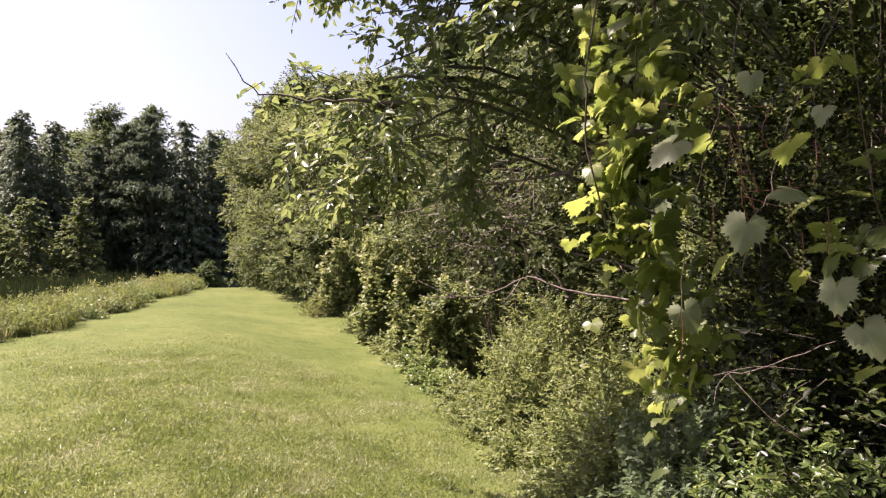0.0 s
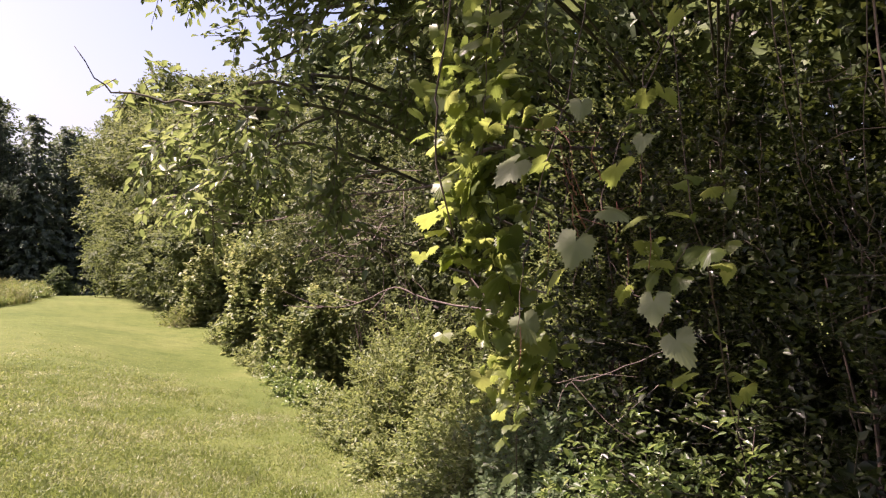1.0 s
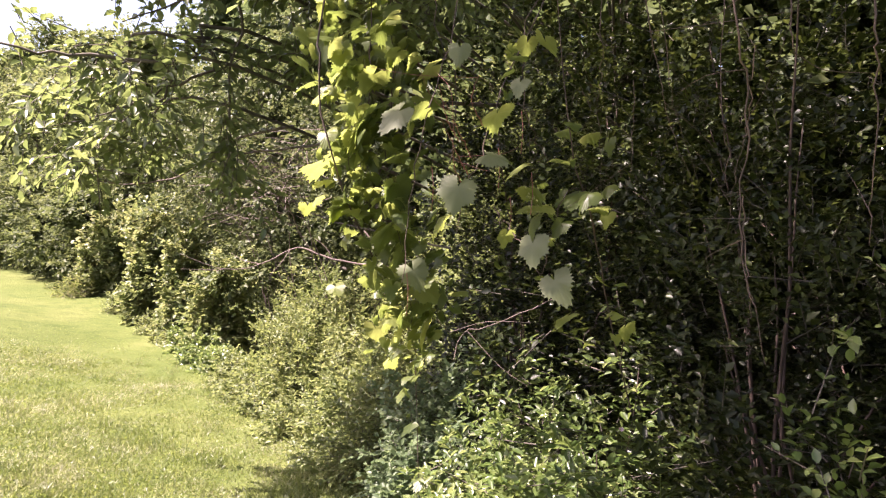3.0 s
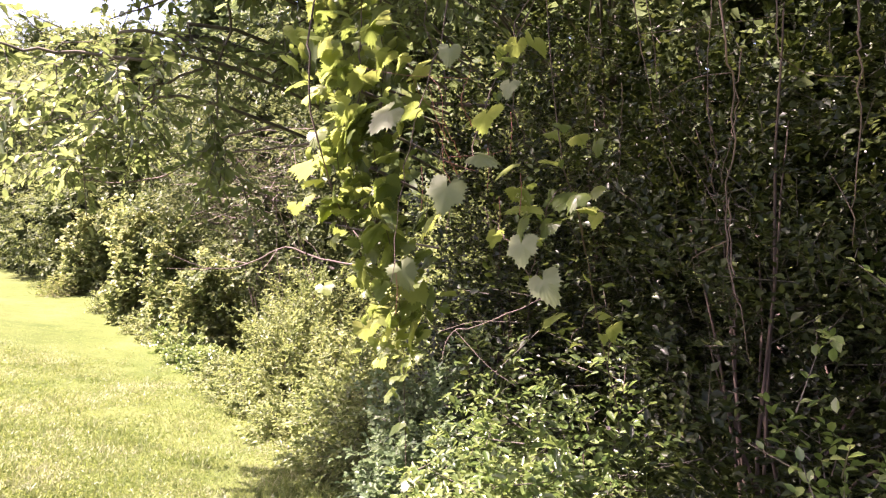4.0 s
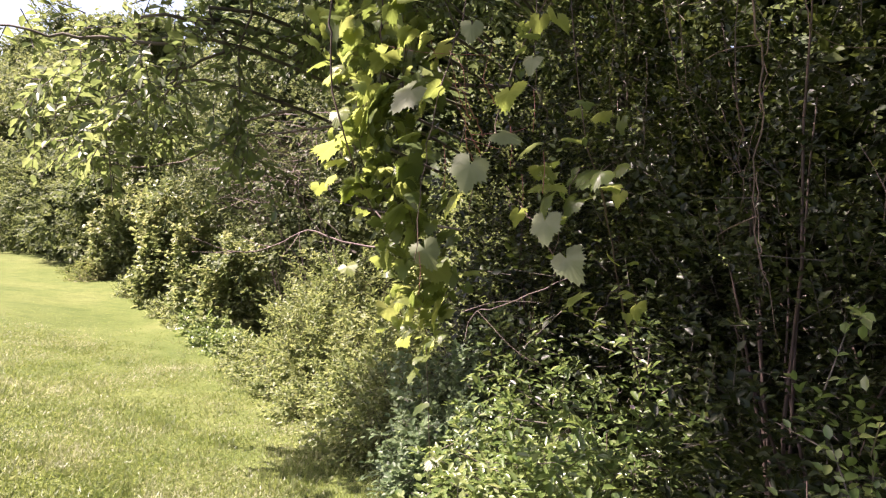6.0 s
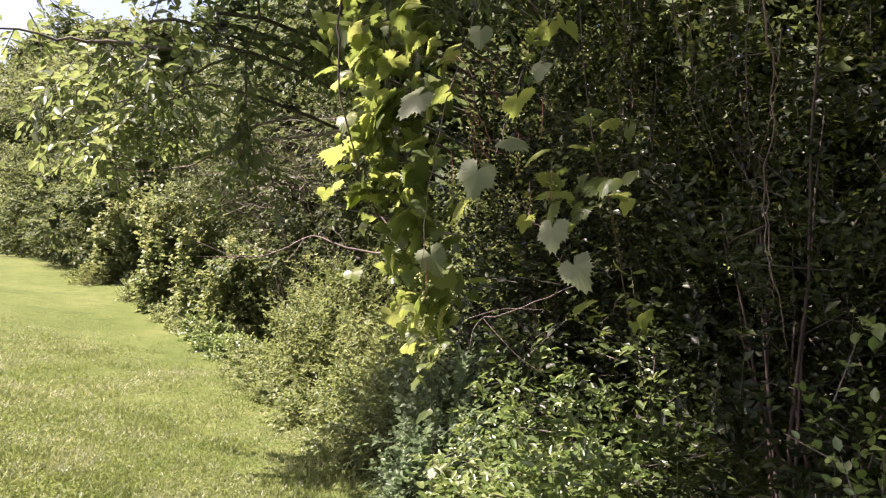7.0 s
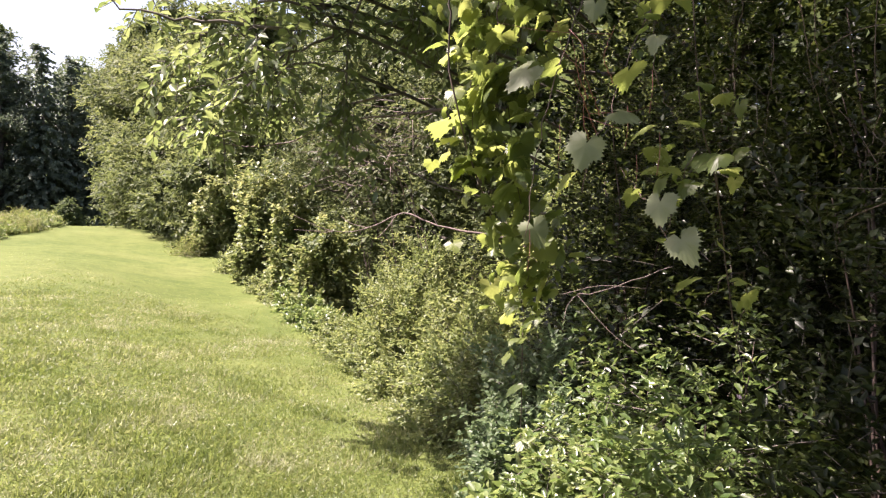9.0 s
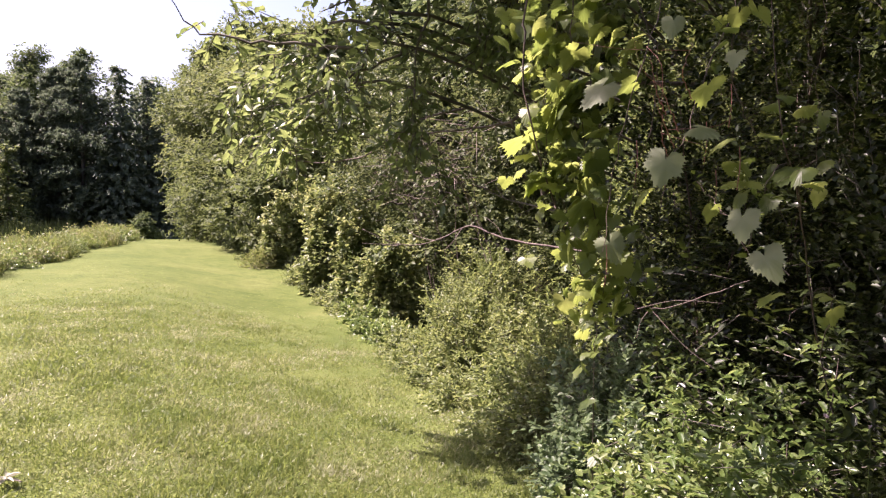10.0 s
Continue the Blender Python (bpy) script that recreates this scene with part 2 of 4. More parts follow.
def gz(x, y):
    """Height of the ground: a mown ridge that falls to the hedgerow and, past its crest, to the wood."""
    x, y = np.asarray(x, float), np.asarray(y, float)
    d = hedge_x(y) - x
    amp = np.interp(y, [-10, 0, 4.5, 8, 12, 17, 21, 30], [0.05, 0.1, 0.27, 0.42, 0.6, 0.33, 0.12, 0.0])
    return -amp * smooth(3.8, 0.0, d) - 2.0 * smooth(21, 46, y) - 0.35 * smooth(7, 14, -x) + 0.025 * np.sin(x * 0.9 + 1) * np.sin(y * 0.7) + 0.012 * np.sin(x * 2.3) * np.sin(y * 1.9 + 2)


def build_ground():
    xs = np.concatenate([[-2500, -600, -200, -90], np.linspace(-50, 20, 141), [60, 200, 600, 2500]])
    ys = np.concatenate([[-2500, -600, -150, -50], np.linspace(-20, 70, 181), [120, 300, 800, 2500]])
    X, Y = np.meshgrid(xs, ys)
    v = np.stack([X, Y, gz(X, Y)], -1).reshape(-1, 3)
    i = (np.arange(len(ys) - 1)[:, None] * len(xs) + np.arange(len(xs) - 1)[None]).ravel()
    t = np.concatenate([np.stack([i, i + 1, i + len(xs) + 1], 1), np.stack([i, i + len(xs) + 1, i + len(xs)], 1)])
    me = mesh_of("ground", v, t, TURF)
    me.polygons.foreach_set("use_smooth", np.ones(len(me.polygons), bool))
    tagged(new("ground", me), "sunlit mown grass ridge sloping to the hedgerow", "lawn", kind="structure")


build_ground()


# ---- trees ----
def tree(name, base, height, crown, low, leaf_mat, n_limbs, per, leaf, shape, label, group, n=7, wide=0.5, lean=(0, 0), trunk_r=0.12, size=0.45, category="tree"):
    """A trunk that tapers, limbs that part from it, and a crown of leafy shoots round the limbs' ends."""
    bz = float(gz(base[0], base[1])) - 0.05
    root = thing(name, (base[0], base[1], bz), label, category, group)
    top = np.array([lean[0], lean[1], height * 0.92])
    trunk = bend([(0, 0, 0), (lean[0] * 0.2, lean[1] * 0.2, height * 0.35), top * 0.7 + RNG.normal(0, 0.1, 3), top], 12)
    part("trunk", mesh_of("trunk", *tube(trunk, np.linspace(trunk_r, 0.015, 12), 8), BARK), root, smooth=True)
    centres = []
    for i in range(n_limbs):
        f = low + (1 - low) * (i + RNG.uniform(0, 0.8)) / n_limbs
        a = i * 2.4 + RNG.uniform(-0.4, 0.4)
        start = np.array([np.interp(f * height * 0.92, trunk[:, 2], trunk[:, 0]), np.interp(f * height * 0.92, trunk[:, 2], trunk[:, 1]), f * height * 0.92])
        reach = crown * math.sqrt(max(0.12, 1 - ((f - low) / (1 - low) * 2 - 0.75) ** 2 * 0.45)) * RNG.uniform(0.7, 1.1) * (1.0 if f < 0.85 else 0.55)
        end = start + np.array([math.cos(a) * reach, math.sin(a) * reach, RNG.uniform(0.1, 0.5) * reach])
        limb = bend([start, (start + end) / 2 + np.array([0, 0, 0.12 * reach]), end], 7, 0.03)
        part("limb", mesh_of("limb", *tube(limb, np.linspace(trunk_r * 0.4 * (1.1 - f), 0.012, 7), 5), BARK), root, smooth=True)
        for s in (0.5, 1.0):
            c = limb[int(s * 6)]
            centres.append((c, reach * 0.31))
            centres.append((c + RNG.normal(0, reach * 0.3, 3), reach * 0.25))
    c = np.array([q[0] for q in centres])
    r = np.array([q[1] for q in centres])
    idx = RNG.integers(0, len(c), per)
    u = unit(RNG.normal(0, 1, (per, 3)))
    o = c[idx] + u * (r[idx] * RNG.uniform(0.5, 1.0, per) ** 0.5)[:, None] * np.array([1, 1, 0.75])
    o[:, 2] = np.maximum(o[:, 2], 0.1)
    d = u * 0.8 + np.array([0, 0, 0.2]) + RNG.normal(0, 0.35, (per, 3))
    v, t, ends = sprigs(o, d, size, n, leaf, wide, shape, face=u * 0.9)
    m = per // 4
    idx = RNG.integers(0, len(c), m)
    core = np.array([np.interp(c[idx, 2], trunk[:, 2], trunk[:, 0]), np.interp(c[idx, 2], trunk[:, 2], trunk[:, 1]), c[idx, 2]]).T
    o = c[idx] + (core - c[idx]) * RNG.uniform(0.1, 0.7, (m, 1)) + RNG.normal(0, 0.12 * crown, (m, 3))
    o[:, 2] = np.maximum(o[:, 2], 0.1)
    v2, t2, ends = sprigs(o, RNG.normal(0, 1, (m, 3)), size, 6, leaf * 1.35, 0.75, DIAMOND)
    v, t = join((v, t), (v2, t2))
    part("crown", mesh_of("crown", v, t, leaf_mat), root)
    return root


def spruce(base, height, radius, label, group, mat=None, name="spruce_tree", rise=-0.35, leaf=0.26):
    bz = float(gz(base[0], base[1])) - 0.05
    root = thing(name, (base[0], base[1], bz), label, "tree", group)
    part("trunk", mesh_of("trunk", *tube([(0, 0, 0), (0, 0, height * 0.5), (0, 0, height)], [0.16, 0.09, 0.01], 8), BARK), root, smooth=True)
    o, d = [], []
    z = height * 0.05
    while z < height * 0.995:
        f = 1 - z / height
        for j in range(int(7 + 9 * f)):
            a = RNG.uniform(0, 6.283)
            reach = radius * f ** 0.74 * RNG.uniform(0.72, 1.12) + 0.05
            way = np.array([math.cos(a), math.sin(a), rise + 0.35 * (1 - f)])
            up = z + RNG.uniform(-0.2, 0.2)
            for q in np.linspace(0.12, 1, max(2, int(reach / 0.28))):
                o.append(np.array([0, 0, up]) + way * reach * q + RNG.normal(0, 0.05, 3))
                d.append(way + RNG.normal(0, 0.3, 3))
        z += 0.26
    v, t, e = sprigs(np.array(o), np.array(d), leaf * 1.35, 8, leaf, 0.85, DIAMOND, 0.7, 0.4)
    part("crown", mesh_of("crown", v, t, mat or NEEDLE), root)


def pine(base, height, radius, label, group):
    bz = float(gz(base[0], base[1])) - 0.05
    root = thing("pine_tree", (base[0], base[1], bz), label, "tree", group)
    part("trunk", mesh_of("trunk", *tube([(0, 0, 0), (0.1, 0, height * 0.5), (0, 0, height * 0.97)], [0.2, 0.12, 0.02], 8), BARK), root, smooth=True)
    o = []
    z = height * 0.06
    while z < height * 0.98:
        f = 1 - z / height
        for j in range(5):
            a = RNG.uniform(0, 6.283)
            reach = radius * min(1, 1.5 * f ** 0.75 + 0.06) * RNG.uniform(0.5, 1.15)
            end = np.array([math.cos(a) * reach, math.sin(a) * reach, z + reach * 0.18])
            part("limb", mesh_of("limb", *tube([(0, 0, z), end * 0.55 + np.array([0, 0, z * 0.45]), end], [0.045, 0.03, 0.01], 4), BARK), root)
            for q in range(int(12 + 11 * reach)):
                s = RNG.uniform(0.25, 1.05)
                o.append(np.array([0, 0, z]) * (1 - s) + end * s + RNG.normal(0, 1, 3) * np.array([0.2, 0.2, 0.11]) * (0.6 + 0.4 * reach))
        z += 0.5
    o = np.array(o)
    k, n = len(o), 11
    d = RNG.normal(0, 0.6, (k, n, 3)) + np.array([0, 0, 0.25]) + unit(o * np.array([1, 1, 0]))[:, None] * 0.6
    v, t = leaves(np.repeat(o, n, 0), d.reshape(-1, 3), RNG.normal(0, 1, (k * n, 3)), RNG.uniform(0.17, 0.31, k * n), 0.12, NEEDLES)
    part("crown", mesh_of("crown", v, t, NEEDLE), root)


def wood_edge():
    """The dark wood beyond the crest."""
    g = "trees of the wood"
    spruce((-18.0, 50), 12.2, 2.6, "tall dark green spruce with drooping boughs", g)
    for x, y, h in [(-26.6, 45, 12.0), (-26.0, 47.5, 11.8), (-28.0, 46.5, 11.4)]:
        spruce((x, y), h, 2.2, "pale grey-green spruce at the edge of the wood", g)
    for x, y, h in [(-16.9, 52, 11.6), (-14.6, 52, 10.6), (-13.0, 55, 11.5)]:
        spruce((x, y), h, 2.7, "dark spruce in the shade of the wood", g)
    for x, y, h, r in [(-20.6, 50, 12.8, 2.6), (-22.6, 51, 12.4, 2.6), (-29.4, 49, 12.2, 2.6), (-33.6, 50, 12.6, 2.6), (-24.6, 50, 10.5, 2.5)]:
        pine((x, y), h, r, "grey-green pine with open layered boughs", g)
    for x, y, h, r in [(-25.2, 53, 14.8, 2.4), (-23.6, 57, 15.0, 2.4), (-36.5, 52, 13.5, 3.0), (-11.6, 58, 13.0, 3.0), (-40.5, 52, 13.0, 3.0), (-17.0, 60, 12.5, 2.8), (-28.5, 57, 13.5, 2.8), (-20.0, 62, 13.5, 3.2), (-14.0, 60, 13, 3.2), (-32.0, 59, 13.2, 3.4), (-26.5, 61, 13.6, 3.4), (-37.5, 60, 13.4, 3.4), (-43.0, 60, 13.2, 3.4)]:
        tree("tree", (x, y), h, r, 0.04, FARDARK, 22, 3200 if y < 54 else 1800, 0.18 if y < 54 else 0.26, DIAMOND, "dark leafy tree of the wood", g, 6, 0.8, trunk_r=0.17, size=0.6)
    for x, y, h, r in [(-20.4, 35, 5.2, 1.3), (-18.9, 36, 4.4, 1.0), (-18.0, 35.4, 5.0, 1.0), (-22.9, 37, 4.6, 1.3), (-21.8, 35, 3.6, 1.2), (-25.5, 38, 4.6, 1.4)]:
        spruce((x, y), h, r, "young light green tree at the wood's edge", "young trees at the wood's edge", FARLEAF, "young_tree", -0.05, 0.2)
    for x, y, h, r in [(-23.5, 47, 3.6, 1.4), (-29.5, 46, 3.4, 1.3), (-14.9, 45, 2.2, 0.6)]:
        tree("understorey_bush", (x, y), h, r, 0.03, FARDARK, 10, 800, 0.2, DIAMOND, "dull green bush under the trees of the wood", "bushes under the wood", 7, 0.6, trunk_r=0.05, size=0.45, category="bush")


def row_trees():
    """The trees of the hedgerow on its far stretch, in the sun."""
    g = "trees of the hedgerow"
    for x, y, h, r, c in [(-6.5, 30, 9.0, 1.8, 2700), (-5.0, 27.0, 8.4, 2.0, 2800), (-3.2, 23.5, 7.2, 2.1, 3200), (-1.4, 20.0, 6.4, 1.9, 3300), (-3.8, 33, 10.5, 2.8, 2200)]:
        tree("tree", (x, y), h, r, 0.03, FARLEAF, 13, c, 0.15, DIAMOND, "sunlit light green tree of the hedgerow", g, 7, 0.55, trunk_r=0.14, size=0.4)
    tree("tree", (-8.7, 35), 9.9, 2.1, 0.26, FARLEAF, 20, 2600, 0.19, DIAMOND, "sunlit tree at the far end of the hedgerow", g, 7, 0.55, trunk_r=0.16, size=0.45)
    for x, y, h, r, c in [(0.4, 16.2, 5.6, 1.6, 3200), (1.0, 13.4, 5.2, 1.6, 3300), (2.4, 10.6, 6.0, 1.8, 3300)]:
        tree("tree", (x, y), h, r, 0.1, GREYLEAF, 20, c, 0.1, DIAMOND, "grey-green small-leaved tree of the hedgerow", g, 8, 0.55, trunk_r=0.1, size=0.34)
    for x, y, h, r in [(5.0, 14, 9, 2.4), (3.0, 18.5, 9, 2.4), (6.4, 9.5, 9, 2.6), (4.3, 9.0, 8.5, 1.9), (3.4, 12.4, 8, 1.9), (6.4, 6.0, 9, 2.4), (5.4, 3.4, 8.5, 2.0), (5.2, 0.8, 8.5, 2.0), (5.4, -2.0, 8.5, 2.0), (0.5, 23, 9, 2.4), (8.2, 2.2, 9, 2.4), (8.6, 5.5, 9, 2.4)]:
        # Nearer crowns get the darkest leaf colour, painting them as deep shade.
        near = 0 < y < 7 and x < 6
        tree("tree", (x, y), h, r, 0.02, SHADELEAF if near else FARDARK, 22, 2600 if near else 1300, 0.1 if near else 0.29, DIAMOND, "tall shaded tree behind the hedgerow", "trees behind the hedgerow", 7, 0.65, trunk_r=0.15, size=0.5)


def edge_bushes():
    """Bushes that close the foot of the far hedgerow."""
    for x, y, h, r in [(-3.1, 19.0, 2.4, 0.9), (-4.0, 20.6, 2.0, 0.8), (-4.9, 22.2, 2.6, 0.9), (-5.9, 24.4, 2.8, 1.0), (-6.7, 27.2, 3.2, 1.1), (-7.7, 30.5, 3.0, 0.9)]:
        tree("hedge_bush", (x, y), h, r, 0.03, FARLEAF, 12, 1300, 0.14, DIAMOND, "dense green bush at the foot of the hedgerow", "bushes of the far hedgerow", 7, 0.55, trunk_r=0.05, size=0.34, category="bush")


wood_edge()
row_trees()
edge_bushes()


# ---- shrubs of the hedgerow ----
def shrub(name, base, rx, ry, h, mat, count, leaf, label, n=8, wide=0.5, shape=OVAL, size=0.22, droop=0.2, opposite=False, stems=14, lumps=2.2, group="shrubs of the hedgerow", z0=0.0, category="shrub", inner=0.25, face=0.9):
    """Stems from one root, and leafy shoots over an uneven rounded outline."""
    bz = float(gz(base[0], base[1])) - 0.03
    root = thing(name, (base[0], base[1], bz), label, category, group)
    u = RNG.normal(0, 1, (count, 3))
    u[:, 2] = np.abs(u[:, 2]) * 0.9
    u = unit(u)
    seed = RNG.uniform(0, 50, 3)
    lump = np.array([noise.noise(Vector(q * lumps + seed)) + 0.5 * noise.noise(Vector(q * lumps * 2.6 + seed)) for q in u])
    rad = (0.88 + 0.58 * lump) * np.where(RNG.uniform(0, 1, count) < inner, RNG.uniform(0.45, 0.9, count), RNG.uniform(0.86, 1.04, count))
    o = u * rad[:, None] * np.array([rx, ry, h])
    o[:, 2] = np.maximum(o[:, 2], 0.04) + z0
    d = u * 0.75 + np.array([0, 0, 0.35]) + RNG.normal(0, 0.42, (count, 3))
    v, t, ends = sprigs(o - unit(d) * size * 0.5, d, size * RNG.uniform(0.7, 1.3, count), n, leaf, wide, shape, 0.75, droop, opposite, face=u * face)
    part("foliage", mesh_of("foliage", v, t, mat), root)
    tagged(part("twig", mesh_of("twig", *straws(ends[::3], 0.0025, 0.0012), BARK), root), kind="stuff")
    for i in range(stems):
        e = o[RNG.integers(0, count)] * 0.9
        line = bend([(RNG.normal(0, 0.08), RNG.normal(0, 0.08), 0), e * np.array([0.5, 0.5, 0.62]), e], 6, 0.015)
        part("stem", mesh_of("stem", *tube(line, np.linspace(0.011, 0.003, 6) * min(1.0, 0.2 + 0.2 * h * h), 5), VINEBARK), root, smooth=True)
    return root


def hedgerow():
    cl = "mound of broad-leaved climbers draped over a stump"
    g = "climbers over the hedgerow"
    shrub("climber_mound", (-2.3, 17.6), 0.7, 0.8, 1.9, CLIMBER, 1200, 0.12, cl, 7, 0.8, DIAMOND, 0.3, group=g)
    shrub("climber_mound", (-1.15, 14.2), 0.45, 0.55, 2.6, CLIMBER, 1500, 0.115, cl, 6, 0.8, OVAL, 0.26, group=g, lumps=3.0)
    shrub("climber_mound", (-0.5, 12.4), 0.42, 0.5, 1.9, CLIMBER, 1200, 0.105, cl, 6, 0.8, OVAL, 0.24, group=g, lumps=3.0)
    shrub("climber_mound", (0.1, 11.0), 0.5, 0.5, 1.5, CLIMBER, 1000, 0.1, "dark broad-leaved climber over a low bush", 6, 0.8, OVAL, 0.24, group=g, lumps=3.0)
    shrub("fine_shrub", (1.4, 9.0), 0.9, 0.85, 1.45, FINE, 2600, 0.062, "fine-leaved pale green shrub at the lawn's edge", 9, 0.52, DIAMOND, 0.24)
    shrub("low_shrub", (0.95, 7.3), 0.72, 0.85, 1.0, FINE, 1600, 0.06, "low yellow-green shrub spreading onto the lawn", 8, 0.5, OVAL, 0.18)
    shrub("low_shrub", (1.3, 5.7), 0.65, 0.7, 1.05, FINE, 1600, 0.058, "yellow-green shrub catching the sun", 8, 0.52, OVAL, 0.18)
    shrub("low_shrub", (1.32, 4.75), 0.55, 0.55, 0.95, FINE, 1100, 0.056, "yellow-green shrub catching the sun", 8, 0.52, OVAL, 0.18)
    shrub("shade_tinted_shrub", (1.28, 3.7), 0.46, 0.5, 0.95, SHADETINT, 1600, 0.05, "small-leaved shrub at the lawn's edge, tinted bluish for shade", 8, 0.62, OVAL, 0.16)
    bw = "bright green leafy weeds in a patch of sun"
    # Weeds up to y 1.9 wear the dark leaf colour in place of shade.
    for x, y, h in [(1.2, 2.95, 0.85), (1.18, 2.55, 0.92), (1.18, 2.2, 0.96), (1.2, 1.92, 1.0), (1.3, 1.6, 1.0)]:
        shrub("leafy_weeds", (x, y), 0.34, 0.34, h, BRIGHT if y > 1.9 else SHADELEAF, 420, 0.06, bw if y > 1.9 else "leafy weeds beside the sunny patch, coloured dark for shade", 7, 0.45, OVAL, 0.2, 0.5, lumps=4.5, inner=0.35, face=1.0)
    shrub("broad_weeds", (0.95, 3.0), 0.2, 0.25, 0.5, BRIGHT, 120, 0.07, "broad rounded weed leaves at the lawn's edge", 6, 0.75, OVAL, 0.2, 0.2, stems=4)
    shrub("broad_weeds", (0.98, 2.5), 0.18, 0.22, 0.55, BRIGHT, 110, 0.065, "broad rounded weed leaves at the lawn's edge", 6, 0.75, OVAL, 0.2, 0.2, stems=4)
    # Up to y 2 the darker leaf colour again stands for shade.
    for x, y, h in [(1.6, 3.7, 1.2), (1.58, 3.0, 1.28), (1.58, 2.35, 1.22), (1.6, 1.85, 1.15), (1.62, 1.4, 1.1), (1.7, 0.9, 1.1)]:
        shrub("leafy_weeds", (x, y), 0.36, 0.4, h, BRIGHT if y > 2 else SHADELEAF, 480, 0.055, "green leafy weeds climbing the foot of the thicket", 7, 0.46, OVAL, 0.26, 0.6, lumps=4.0, inner=0.35, face=0.6)
    # Dark leaf colour paints the shaded hollow at the thicket's foot.
    shrub("leafy_weeds", (1.5, 1.3), 0.3, 0.35, 0.8, SHADELEAF, 380, 0.07, "leafy plants at the foot of the thicket, shade in their colour", 7, 0.46, OVAL, 0.24, 0.35, lumps=3.0)
    # Bright leaf colour stands in for sun flecks on the rose.
    shrub("wild_rose", (1.43, 1.13), 0.15, 0.18, 1.15, BRIGHT, 110, 0.04, "wild rose with rounded paired leaflets in the thicket", 7, 0.62, OVAL, 0.18, 0.15, True, 8, z0=0.42)
    for y in (5.0, 6.2, 7.0, 7.8, 8.6, 9.4, 10.3, 11.2, 12.2, 13.3, 15.2):
        x = float(hedge_x(y)) + 0.22
        shrub("edge_weed", (x, y), RNG.uniform(0.26, 0.36), 0.45, RNG.uniform(0.28, 0.45), BRIGHT if 9 < y < 12 else FINE, 260, 0.085 if 9 < y < 12 else 0.055, "low weeds where the hedgerow meets the lawn", 6, 0.6, OVAL, 0.16, stems=4, group="weeds along the lawn's edge", category="weed")
    shrub("grass_tuft", (-3.0, 17.2), 0.5, 0.4, 0.45, WEED, 300, 0.12, "pale dry grass tuft at the lawn's edge", 5, 0.2, DIAMOND, 0.25, stems=3, group="weeds along the lawn's edge", category="weed")
    # Dark thickets: much of their shade comes from the leaf colour.
    shrub("thicket", (2.1, 4.5), 0.72, 0.8, 3.4, SHADELEAF, 2600, 0.06, "thicket of small-leaved stems coloured dark for shade", 7, 0.6, DIAMOND, 0.22)
    shrub("thicket", (2.5, 2.5), 1.0, 1.3, 3.0, SHADELEAF, 2600, 0.052, "dark shaded thicket with glinting leaves", 7, 0.6, DIAMOND, 0.22)
    shrub("thicket", (2.6, 0.5), 1.0, 1.3, 3.0, SHADELEAF, 2400, 0.052, "dark shaded thicket with glinting leaves", 7, 0.6, DIAMOND, 0.22)
    shrub("thicket", (3.4, -1.6), 1.2, 1.4, 3.0, SHADELEAF, 1400, 0.06, "dark shaded thicket beside the lawn", 8, 0.55, DIAMOND, 0.25)
    # Next two thickets are coloured as if the sun reached them.
    shrub("thicket", (2.9, 7.2), 1.1, 1.4, 2.8, LITLEAF, 2400, 0.06, "dense thicket behind the low shrubs", 8, 0.55, DIAMOND, 0.22)
    shrub("thicket", (2.5, 5.5), 0.8, 0.9, 3.4, LITLEAF, 2000, 0.065, "tall thicket under the overhanging boughs", 7, 0.6, DIAMOND, 0.22)
    shrub("thicket", (3.7, 6.1), 0.9, 0.9, 4.4, SHADELEAF, 2200, 0.07, "tall thicket round the foot of the ash tree", 7, 0.65, DIAMOND, 0.24)
    shrub("thicket", (5.7, 2.6), 1.0, 4.4, 6.4, SHADELEAF, 4200, 0.14, "dense thicket behind the hedgerow, shade in its leaf colour", 7, 0.8, DIAMOND, 0.4)
    shrub("thicket", (4.4, 3.5), 1.1, 3.6, 5.0, SHADELEAF, 4600, 0.085, "dense thicket deep in the hedgerow, shade in its leaf colour", 7, 0.7, DIAMOND, 0.3)


hedgerow()


